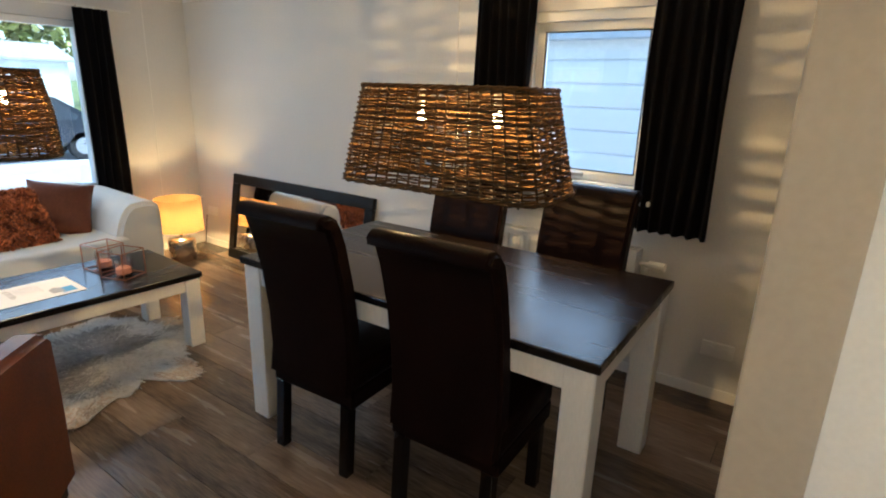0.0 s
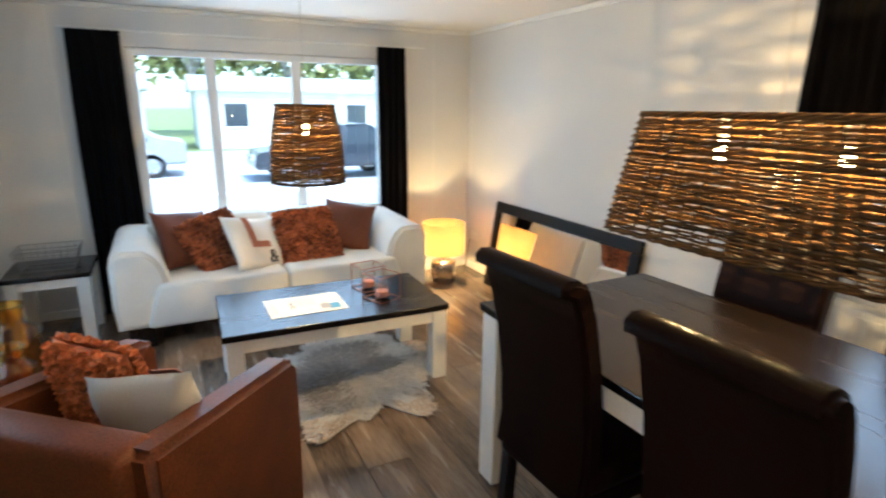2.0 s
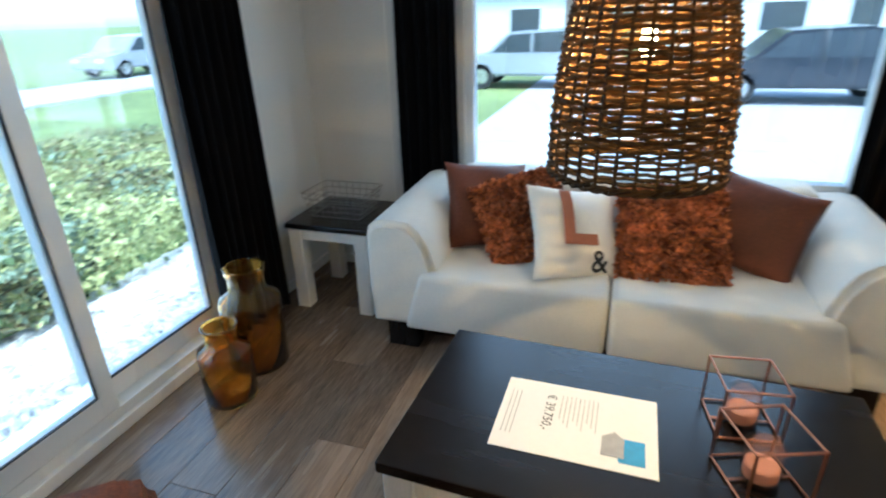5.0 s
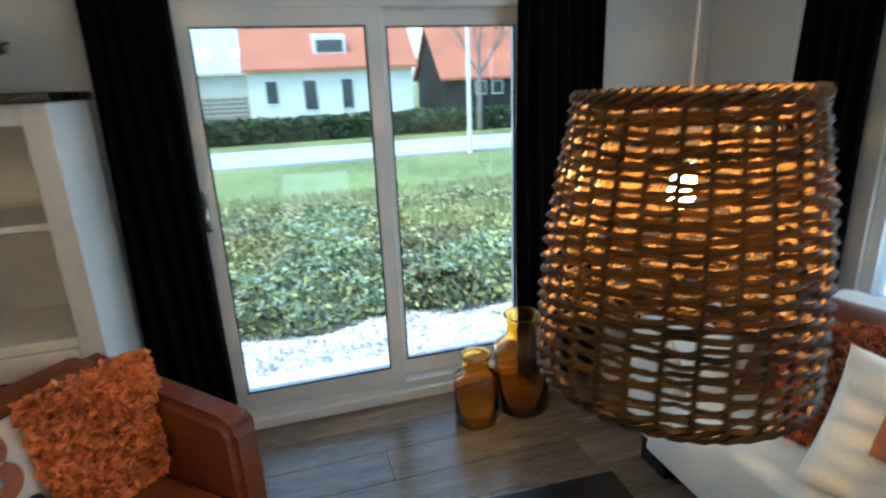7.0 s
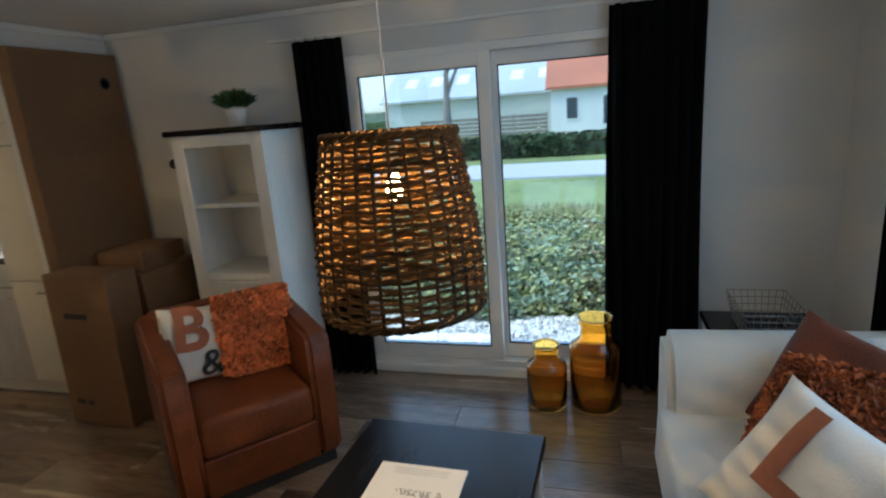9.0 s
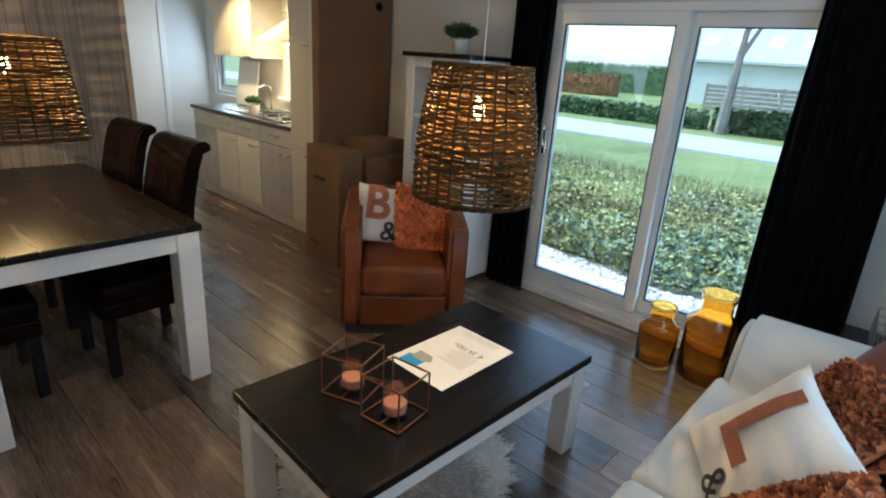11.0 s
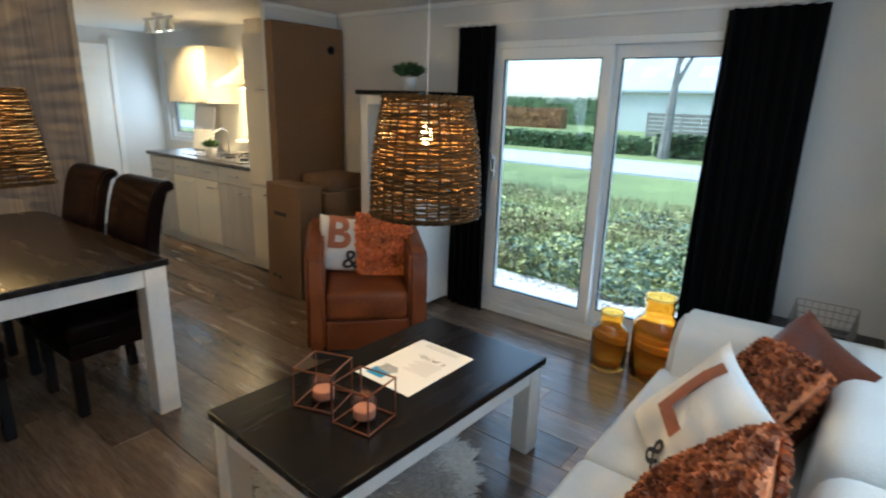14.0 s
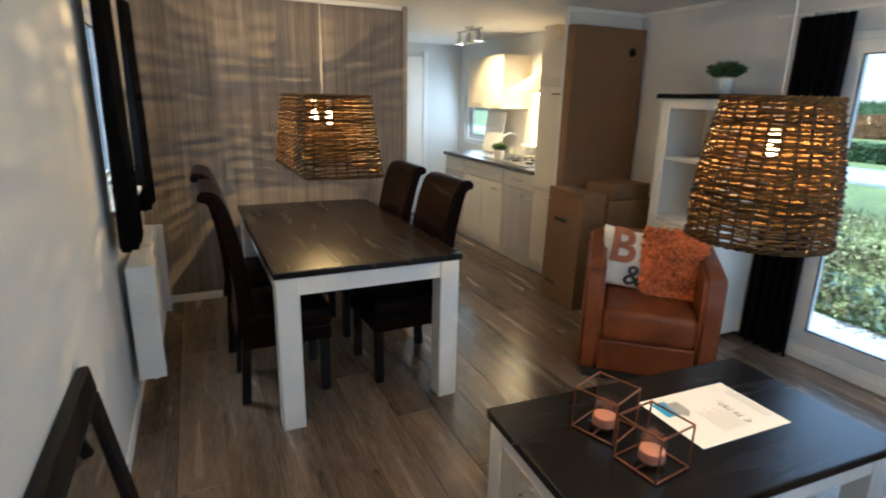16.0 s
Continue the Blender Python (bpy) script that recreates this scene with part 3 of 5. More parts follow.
# ---- wicker pendants ----
def ring(a, b, sq, t):
    """A point on a rounded outline with half-sizes a, b and squareness sq."""
    c, s = math.cos(t), math.sin(t)
    if sq < 0.8:
        r = 0.07
        runs = [("s", b - r), ("c", 0), ("s", 2 * (a - r)), ("c", 90), ("s", 2 * (b - r)), ("c", 180), ("s", 2 * (a - r)), ("c", 270), ("s", b - r)]
        spots = [((a, 0), (0, 1)), ((a - r, b - r), 0), ((a - r, b), (-1, 0)), ((r - a, b - r), 0), ((-a, b - r), (0, -1)), ((r - a, r - b), 0), ((r - a, -b), (1, 0)), ((a - r, r - b), 0), ((a, r - b), (0, 1))]
        left = (t / (2 * math.pi)) % 1 * (4 * (a - r) + 4 * (b - r) + 2 * math.pi * r)
        for (k, v), (p, d) in zip(runs, spots):
            length = v if k == "s" else math.pi * r / 2
            if left <= length + 1e-9:
                if k == "s":
                    return p[0] + d[0] * left, p[1] + d[1] * left
                q = radians(v) + left / r
                return p[0] + r * math.cos(q), p[1] + r * math.sin(q)
            left -= length
        return a, 0.0
    return a * math.copysign(abs(c) ** sq, c), b * math.copysign(abs(s) ** sq, s)


def wicker_pendant(label, m, top, bottom, h, sq, stakes, strands, bulbs, cords, drop, seed):
    """A woven shade; top and bottom are half-sizes, its lower rim at local z 0."""
    rnd = random.Random(seed)
    p = thing("pendant_lamp", label, "pendant lamp", m, "wicker pendant lamps")

    def size(f):
        g = math.sin(min(1, f * 1.05) * math.pi) * 0.012 if sq > 0.8 else 0.0
        return bottom[0] + (top[0] - bottom[0]) * f + g, bottom[1] + (top[1] - bottom[1]) * f + g
    bm = bmesh.new()
    for k in range(stakes):
        t = 2 * math.pi * (k + 0.5) / stakes
        pts = []
        for j in range(7):
            f = j / 6
            a, b = size(f)
            x, y = ring(a, b, sq, t)
            pts.append((x, y, h * f))
        tube(bm, pts, 0.0046, 5)
    part("stake_frame", bm, WICKER, p, "upright willow stakes", kind="stuff")
    bm = bmesh.new()
    for s in range(strands):
        f = 0.015 + 0.97 * s / (strands - 1)
        n = stakes * 4
        wob = rnd.uniform(0, 6.28)
        thick = rnd.uniform(0.0037, 0.0051)
        pts = []
        for i in range(n):
            t = 2 * math.pi * i / n
            ff = min(1.0, max(0.0, f + 0.006 * math.sin(2 * t + wob) + 0.003 * math.sin(7 * t + 2 * wob)))
            a, b = size(ff)
            off = 0.0055 * math.cos(t * stakes / 2 + (math.pi if s % 2 else 0)) + rnd.uniform(-0.0008, 0.0008)
            x, y = ring(a + off, b + off, sq, t)
            pts.append((x, y, h * ff + rnd.uniform(-0.0012, 0.0012)))
        tube(bm, pts, thick, 4, closed=True)
    part("weave", bm, WICKER, p, "brown woven willow strands", kind="stuff")
    for f in (0.0, 1.0):
        bm = bmesh.new()
        for q in range(3):
            pts = []
            a, b = size(f)
            for i in range(96):
                t = 2 * math.pi * i / 96
                o = 0.006 * math.cos(14 * t + q * 2.1)
                x, y = ring(a + o, b + o, sq, t)
                pts.append((x, y, h * f + 0.006 * math.sin(14 * t + q * 2.1)))
            tube(bm, pts, 0.0045, 5, closed=True)
        part("rim", bm, WICKER, p, "plaited rim")
    for x, y in bulbs:
        zb = 0.265
        bm = turned(bmesh.new(), [(0.004, zb - 0.026), (0.014, zb - 0.019), (0.019, zb), (0.015, zb + 0.02), (0.011, zb + 0.042)], 16)
        b = part("bulb", bm, BULB, p, "lit warm bulb", smooth=True, m=Matrix.Translation((x, y, 0)))
        b.visible_shadow = False
        part("lamp_holder", turned(bmesh.new(), [(0.015, zb + 0.042), (0.017, zb + 0.05), (0.017, zb + 0.10), (0.006, zb + 0.11)], 14), PLASTIC, p, "white lamp holder", m=Matrix.Translation((x, y, 0)))
    a, b = size(1.0)
    bm = bmesh.new()
    tube(bm, [(-a, 0, h), (a, 0, h)], 0.003, 6)
    tube(bm, [(0, -b, h), (0, b, h)], 0.003, 6)
    for x, y in bulbs:
        tube(bm, [(x, y, 0.37), (x, y, h)], 0.003, 6)
    part("spider", bm, STEEL, p, "wire carrier")
    bm = bmesh.new()
    for x, y in cords:
        tube(bm, [(x, y, h), (x, y, drop)], 0.0022, 6)
    part("cord", bm, CORD, p, "thin pale cord")
    part("ceiling_cap", turned(bmesh.new(), [(0.035, drop - 0.022), (0.04, drop - 0.015), (0.04, drop)], 20), PLASTIC, p, "white ceiling cap", m=Matrix.Translation((*cords[0], 0)))
    return p


wicker_pendant("lit brown wicker drum lamp over the coffee table", pose(1.783, 0.727, 1.118, 0, 0, 12), (0.148, 0.148), (0.190, 0.190), 0.395, 1.0, 30, 37, [(0, 0)], [(0, 0)], H - 1.118, 7)
wicker_pendant("lit long brown wicker lamp over the dining table", pose(2.64, -1.265, 1.115, 0, 0, 1.5), (0.165, 0.375), (0.20, 0.455), 0.38, 0.35, 46, 36, [(0.005, 0.165), (0.005, -0.185)], [(0, 0)], H - 1.115, 8)


# ---- soft things ----
def pillow_bulge(u, v, thick):
    return thick * (max(0.0, 1 - abs(u) ** 3.2) * max(0.0, 1 - abs(v) ** 3.2)) ** 0.55


def pillow_mesh(w, h, thick, seed, n=22):
    """A stuffed square cushion standing in local x and z, its face towards local -y."""
    bm = bmesh.new()
    rnd = random.Random(seed)
    a, b = rnd.uniform(0, 6), rnd.uniform(0, 6)
    for side in (-1, 1):
        grid = []
        for j in range(n + 1):
            row = []
            for i in range(n + 1):
                u, v = 2 * i / n - 1, 2 * j / n - 1
                x = w / 2 * u * (1 - 0.07 * (1 - v * v)) if abs(u) > 0.99 else w / 2 * u * (1 - 0.07 * (1 - v * v) * u * u)
                z = h / 2 * v * (1 - 0.07 * (1 - u * u) * v * v)
                y = side * pillow_bulge(u, v, thick / 2) * (1 + 0.10 * math.sin(3 * u + a) * math.sin(2.6 * v + b)) + 0.006 * math.sin(4 * u + 3 * v + a)
                row.append(bm.verts.new((x, y, z)))
            grid.append(row)
        for j in range(n):
            for i in range(n):
                f = (grid[j][i], grid[j][i + 1], grid[j + 1][i + 1], grid[j + 1][i])
                bm.faces.new(f if side < 0 else f[::-1])
    bmesh.ops.remove_doubles(bm, verts=bm.verts[:], dist=0.0005)
    return bm


def shag_mesh(w, h, thick, count, seed):
    """Small cupped tufts all over a cushion."""
    rnd = random.Random(seed)
    bm = bmesh.new()
    for _ in range(count):
        u, v, side = rnd.uniform(-0.99, 0.99), rnd.uniform(-0.99, 0.99), rnd.choice((-1, -1, 1))
        y = side * pillow_bulge(u, v, thick / 2)
        c = Vector((w / 2 * u, y, h / 2 * v))
        out = Vector((u * 0.5 + rnd.uniform(-0.6, 0.6), side * 0.9, v * 0.5 + rnd.uniform(-0.7, 0.5))).normalized()
        t = out.cross(Vector((rnd.uniform(-1, 1), rnd.uniform(-1, 1), rnd.uniform(-1, 1)))).normalized()
        s = out.cross(t)
        r = rnd.uniform(0.010, 0.018)
        p = [bm.verts.new(c + out * k * r * 1.1 + (t * a + s * b) * r) for k, a, b in ((0.1, -0.5, 0), (0.7, -0.9, 0.5), (1.5, 0.1, 0.8), (0.8, 0.9, 0.3), (0.1, 0.5, -0.1))]
        bm.faces.new((p[0], p[1], p[2]))
        bm.faces.new((p[0], p[2], p[3], p[4]))
    return bm


def letter_mesh(text, size, extrude=0.0, bold=0.0):
    cu = bpy.data.curves.new("writing", "FONT")
    cu.offset, cu.body, cu.size, cu.extrude, cu.align_x, cu.align_y = bold, text, size, extrude, "CENTER", "CENTER"
    ob = new("writing", cu)
    bpy.context.view_layer.update()
    me = bpy.data.meshes.new_from_object(ob)
    bpy.data.objects.remove(ob)
    bpy.data.curves.remove(cu)
    return me


def pillow(label, m, mat, w=0.42, h=0.42, thick=0.15, seed=1, shag=0, letters=()):
    p = thing("throw_pillow", label, "pillow", m, "throw pillows")
    part("cover", pillow_mesh(w, h, thick, seed), mat, p, smooth=True)
    if shag:
        part("shag_cover", shag_mesh(w, h, thick, shag, seed), SHAG, p, "curled rust tufts", kind="stuff")
    for text, size, x, z, ink in letters:
        me = letter_mesh(text, size, 0.0, 0.028 * size if ink is RUST_PRINT else 0.01 * size)
        bm = bmesh.new()
        bm.from_mesh(me)
        bpy.data.meshes.remove(me)
        bmesh.ops.triangulate(bm, faces=bm.faces[:])
        bmesh.ops.subdivide_edges(bm, edges=[e for e in bm.edges if e.calc_length() > 0.03], cuts=3)
        for v in bm.verts:
            px, pz = v.co.x + x, v.co.y + z
            v.co = (px, -pillow_bulge(2 * px / w, 2 * pz / h, thick / 2) * 1.06 - 0.008, pz)
        part("printed_letter", bm, ink, p, "printed letter")
    return p


# ---- sofa ----
sofa = thing("sofa", "two-seat sofa in off-white woven fabric on black feet", "sofa", pose(0.72, 1.395, 0))
L, D = 2.10, 0.86
arm = [(0.012, 0.15), (0.19, 0.15), (0.25, 0.24), (0.325, 0.385), (0.318, 0.45), (0.29, 0.54), (0.25, 0.605), (0.20, 0.645), (0.10, 0.652), (0.045, 0.642), (0.012, 0.615), (0.0, 0.56), (0.0, 0.3)]
for flip in (0, 1):
    bm = prism(bmesh.new(), [((L - u) if flip else u, v) for u, v in arm], 0.03, D, "y")
    for v in bm.verts:
        if v.co.z > 0.3:
            v.co.z += 0.02 * (v.co.y / D)
    bmesh.ops.bevel(bm, geom=[e for e in bm.edges if abs(e.verts[0].co.y - e.verts[1].co.y) < 1e-4], offset=0.028, segments=3, affect="EDGES")
    part("armrest", bm, CLOTH, sofa, "broad sloping arm", smooth=True)
for x0, x1 in ((0.165, L / 2 - 0.003), (L / 2 + 0.003, L - 0.165)):
    bm = bm_box(x0, x1, 0.0, 0.70, 0.15, 0.425, bevel=0.03, seg=3)
    for v in bm.verts:
        s = (v.co.z - 0.12) / 0.3
        if v.co.x < 0.3:
            v.co.x += 0.09 * s
        if v.co.x > L - 0.3:
            v.co.x -= 0.09 * s
        v.co.z += 0.012 * math.sin(math.pi * (v.co.x - x0) / (x1 - x0)) * s
    part("seat_cushion", bm, CLOTH, sofa, smooth=True)
    bm = bm_box(x0 + 0.06, x1 if x0 < 1 else x1 - 0.06, 0.56, 0.82, 0.40, 0.735, bevel=0.075, seg=4)
    for v in bm.verts:
        v.co.y += 0.10 * (v.co.z - 0.4)
    part("back_cushion", bm, CLOTH, sofa, smooth=True)
part("back_frame", bm_box(0.12, L - 0.12, 0.70, D - 0.01, 0.15, 0.66, bevel=0.03, seg=3), CLOTH, sofa, smooth=True)
for x in (0.06, L - 0.21):
    for y in (0.09, D - 0.17):
        part("foot", bm_box(x, x + 0.15, y, y + 0.08, 0.0, 0.15, bevel=0.004), BLACK_WOOD, sofa, "black block foot")


def on_sofa(x, y, z, lean, turn, spin=0):
    return pose(x, y, z, -lean, 0, turn) @ pose(0, 0, 0, 0, spin, 0)


pillow("rust-brown satin pillow in the sofa corner", on_sofa(1.17, 1.88, 0.605, 30, 36, 8), VELVET, 0.42, 0.42, 0.13, 3)
pillow("shaggy rust pillow leaning on the sofa back", on_sofa(1.36, 1.79, 0.585, 36, 20, -14), SHAG, 0.40, 0.40, 0.12, 4, 5000)
pillow("white cotton pillow printed with a rust letter", on_sofa(1.60, 1.68, 0.575, 36, 38, 12), COTTON, 0.42, 0.42, 0.12, 5, 0, [("L", 0.33, -0.02, 0.04, RUST_PRINT), ("&", 0.13, 0.07, -0.14, INK)])
pillow("shaggy rust pillow leaning on the sofa back", on_sofa(1.99, 1.77, 0.575, 42, 0, -3), SHAG, 0.43, 0.43, 0.13, 6, 5000)
pillow("rust-brown satin pillow in the sofa corner", on_sofa(2.33, 1.86, 0.60, 30, -14, 12), VELVET, 0.40, 0.40, 0.13, 7)

# ---- armchair ----
seat = thing("armchair", "tub armchair in cognac leather beside the cabinet", "armchair", pose(0.945, -0.47, 0, 0, 0, -41))
for sx in (-1, 1):
    outline = [(0.36, 0.06), (0.37, 0.40), (0.365, 0.625), (0.33, 0.66), (0.12, 0.68), (-0.12, 0.70), (-0.33, 0.72), (-0.34, 0.06)]
    bm = prism(bmesh.new(), outline, 0.245 * sx, 0.355 * sx, "x")
    bmesh.ops.bevel(bm, geom=bm.edges[:], offset=0.022, segments=3, affect="EDGES")
    for v in bm.verts:
        v.co.x *= 1 - 0.05 * max(0, (v.co.y - 0.0)) + 0.0
    part("armrest", bm, LEATHER_TAN, seat, "sloping leather arm", smooth=True)
bm = bm_box(-0.30, 0.30, -0.375, -0.235, 0.06, 0.725, bevel=0.035, seg=3)
part("backrest", bm, LEATHER_TAN, seat, smooth=True)
bm = bm_box(-0.243, 0.243, -0.25, 0.365, 0.24, 0.415, bevel=0.04, seg=3)
for v in bm.verts:
    if v.co.z > 0.35:
        v.co.z += 0.02 * math.cos(v.co.x * 5)
part("seat_cushion", bm, LEATHER_TAN, seat, smooth=True)
part("seat_base", bm_box(-0.243, 0.243, -0.25, 0.355, 0.06, 0.245, bevel=0.012), LEATHER_TAN, seat)
part("plinth", bm_box(-0.32, 0.32, -0.33, 0.33, 0.0, 0.06), SEAL, seat, "black plinth")
CH = seat.matrix_basis.copy()
pillow("white cotton pillow printed with a rust letter", CH @ pose(0.125, -0.06, 0.60, 8, 0, 0) @ pose(0, 0, 0, 0, 0, 180 + 8) @ pose(0, 0, 0, 0, 7, 0), COTTON, 0.34, 0.36, 0.12, 9, 0, [("B", 0.27, -0.05, 0.07, RUST_PRINT), ("&", 0.17, 0.04, -0.09, INK)])
pillow("shaggy rust pillow in the leather armchair", CH @ pose(-0.125, 0.0, 0.615, 8, 0, 0) @ pose(0, 0, 0, 0, 0, 180 - 6), SHAG, 0.33, 0.38, 0.12, 10, 5000)

# ---- white cabinet ----
cab = thing("cabinet", "white wooden display cabinet with a dark top, shelves empty", "cabinet", pose(0.035, -1.032, 0))
CW, CD, CHT = 0.56, 0.405, 1.56
part("top", bm_box(0.0, CD + 0.03, -0.02, CW + 0.02, CHT - 0.03, CHT, bevel=0.004), BLACK_WOOD, cab, "black stained top board")
for y in (0.0, CW - 0.03):
    part("side_panel", bm_box(0.0, CD - 0.022, y, y + 0.03, 0.04, CHT - 0.031, bevel=0.003), WHITE_WOOD, cab)
part("back_panel", bm_box(0.001, 0.015, 0.03, CW - 0.03, 0.05, CHT - 0.032), WHITE_WOOD, cab)
for y0, y1 in ((0.0, 0.075), (CW - 0.075, CW)):
    part("front_stile", bm_box(CD - 0.021, CD, y0, y1, 0.0, CHT - 0.031, bevel=0.003), WHITE_WOOD, cab)
part("front_rail", bm_box(CD - 0.021, CD, 0.076, CW - 0.076, CHT - 0.095, CHT - 0.031, bevel=0.003), WHITE_WOOD, cab)
for z in (0.50, 0.745, 1.145):
    part("shelf", bm_box(0.016, CD - 0.023, 0.031, CW - 0.031, z - 0.012, z + 0.012, bevel=0.003), WHITE_WOOD, cab)
part("front_rail", bm_box(CD - 0.021, CD - 0.001, 0.076, CW - 0.076, 0.725, 0.76, bevel=0.003), WHITE_WOOD, cab)
for z0, z1, nm in ((0.515, 0.72, "drawer"), (0.08, 0.495, "door")):
    f = part(nm, bm_box(CD - 0.018, CD + 0.004, 0.079, CW - 0.079, z0, z1, bevel=0.004), WHITE_WOOD, cab)
    zz = (z0 + z1) / 2 if nm == "drawer" else z1 - 0.08
    bm = bm_box(CD + 0.004, CD + 0.016, CW / 2 - 0.05, CW / 2 + 0.05, zz - 0.018, zz + 0.018, bevel=0.005)
    part("handle", bm, SEAL, f, "black cup handle")


def potted_plant(label, m, pot_r, pot_h, leaves, spread, tall, seed):
    rnd = random.Random(seed)
    p = thing("potted_plant", label, "plant", m)
    part("pot", turned(bmesh.new(), [(pot_r * 0.72, 0), (pot_r * 0.8, 0.004), (pot_r, pot_h * 0.9), (pot_r, pot_h), (pot_r * 0.9, pot_h), (pot_r * 0.88, pot_h - 0.012)], 24), CERAMIC, p, "white ceramic pot", smooth=True)
    bm = bmesh.new()
    for _ in range(leaves):
        a, f = rnd.uniform(0, 6.283), rnd.random()
        r = spread * math.sqrt(rnd.random())
        base = Vector((0.4 * pot_r * math.cos(a), 0.4 * pot_r * math.sin(a), pot_h - 0.01))
        tip = Vector((r * math.cos(a), r * math.sin(a), pot_h + tall * (0.35 + 0.65 * f) * (1 - 0.45 * (r / spread) ** 2)))
        d = (tip - base)
        s = d.cross(Vector((rnd.uniform(-1, 1), rnd.uniform(-1, 1), 0.3))).normalized() * rnd.uniform(0.004, 0.008)
        mid = base + d * 0.72 + Vector((0, 0, 0.012))
        v = [bm.verts.new(q) for q in (base + d * 0.35, mid + s, tip, mid - s)]
        bm.faces.new(v)
    part("foliage", bm, LEAF_DARK, p, "fine green leaves", kind="stuff")
    return p


potted_plant("bushy green plant in a white pot on the cabinet", pose(0.26, -0.72, CHT), 0.055, 0.09, 420, 0.13, 0.13, 1)

# ---- cardboard boxes ----
for label, m, dims in (("tall flat cardboard box standing by the kitchen", pose(0.03, -1.762, 0, 0, 0, 0), (0.68, 0.085, 2.04)), ("upright brown cardboard box leaning behind the armchair", pose(0.645, -1.675, 0, 0, -1.5, -2), (0.20, 0.43, 0.865)),
                       ("square brown cardboard box behind the armchair", pose(0.14, -1.65, 0, 0, 0, 0), (0.46, 0.40, 0.80)), ("small dark cardboard box on the larger box", pose(0.18, -1.62, 0.802, 0, 0, 3), (0.36, 0.30, 0.11))):
    b = thing("cardboard_box", label, "box", m, "cardboard boxes")
    w, d, h = dims
    part("carton", bm_box(0, w, 0, d, 0, h, bevel=0.006), CARD, b)
    part("tape", bm_box(w / 2 - 0.025, w / 2 + 0.025, -0.0012, d + 0.0012, h - 0.06, h + 0.0012), CARD, b, "strip of brown tape")
    if h > 1.5:
        bm = turned(bmesh.new(), [(0.035, 0), (0.035, 0.0015), (0.022, 0.0015), (0.022, 0.0)], 24)
        part("printed_ring", bm, INK, b, "black printed ring", m=pose(0.12, d + 0.001, h - 0.17, -90, 0, 0))
    if 0.8 < h < 1:
        for k, (y, z, l) in enumerate(((0.06, 0.12, 0.06), (0.14, 0.115, 0.04), (0.10, 0.62, 0.16))):
            part("printed_bar", bm_box(w + 0.0006, w + 0.0016, y, y + l, z, z + 0.03), INK, b, "dark print")

# ---- kitchen ----
def handle_bar(parent, x, y0, y1, z):
    bm = bmesh.new()
    tube(bm, [(x, y0, z), (x + 0.025, y0, z), (x + 0.025, y1, z), (x, y1, z)], 0.005, 6)
    return part("handle", bm, STEEL, parent, "steel bar handle")


for y0, y1, mats, split in ((-4.11, -3.62, KITCHEN_GREY, 1), (-3.617, -2.783, KITCHEN, 2), (-2.78, -2.243, KITCHEN_GREY, 1)):
    u = thing("kitchen_unit", "cream kitchen base unit with drawer and door, closed" if mats is KITCHEN else "pale grey wood kitchen base unit, closed", "kitchen unit", pose(0.003, 0.05, 0), "kitchen base units")
    part("body", bm_box(0.0, 0.60, y0, y1, 0.10, 0.872), KITCHEN, u)
    part("plinth", bm_box(0.0, 0.56, y0, y1, 0.0, 0.099), KITCHEN, u, "recessed plinth")
    w = (y1 - y0) / split
    for k in range(split):
        a, b = y0 + k * w + 0.003, y0 + (k + 1) * w - 0.003
        d = part("door", bm_box(0.601, 0.62, a, b, 0.115, 0.72, bevel=0.003), mats, u)
        handle_bar(d, 0.62, b - 0.16, b - 0.03, 0.66)
        d = part("drawer", bm_box(0.601, 0.62, a, b, 0.727, 0.865, bevel=0.003), KITCHEN, u)
        handle_bar(d, 0.62, (a + b) / 2 - 0.07, (a + b) / 2 + 0.07, 0.80)
top = tagged(part("worktop", bm_box(0.005, 0.645, -4.085, -2.193, 0.874, 0.91, bevel=0.006), WORKTOP), "dark stone-look kitchen worktop", "worktop")
tall = thing("tall_cabinet", "tall cream kitchen cabinet, closed", "kitchen unit", pose(0.003, 0.05, 0))
part("body", bm_box(0.0, 0.61, -2.24, -1.862, 0.10, 1.975), KITCHEN, tall)
part("plinth", bm_box(0.0, 0.56, -2.24, -1.862, 0.0, 0.099), KITCHEN, tall)
for z0, z1 in ((0.115, 0.765), (0.772, 1.612), (1.619, 1.97)):
    d = part("door", bm_box(0.611, 0.63, -2.237, -1.865, z0, z1, bevel=0.003), KITCHEN, tall)
    handle_bar(d, 0.63, -2.02, -1.90, z1 - 0.06 if z0 < 1.6 else z0 + 0.05)
bm = turned(bmesh.new(), [(0.06, 1.976), (0.06, 2.165)], 20)
tagged(part("vent_pipe", bm, STEEL, None, m=pose(0.42, -2.0, 0)), "short steel vent pipe above the tall cabinet", "pipe")
upper = thing("wall_cabinet", "cream kitchen wall cabinet, closed", "kitchen unit", pose(0.002, 0.04, 0))
part("body", bm_box(0.0, 0.32, -4.15, -3.35, 1.41, 1.95), KITCHEN, upper)
for a, b in ((-4.148, -3.752), (-3.748, -3.352)):
    d = part("door", bm_box(0.321, 0.34, a, b, 1.412, 1.948, bevel=0.003), KITCHEN, upper)
    handle_bar(d, 0.34, b - 0.15, b - 0.04, 1.45)
hood = thing("cooker_hood", "pyramid cooker hood with its lamp lit", "cooker hood", pose(0.0, 0.05, 0))
bm = bmesh.new()
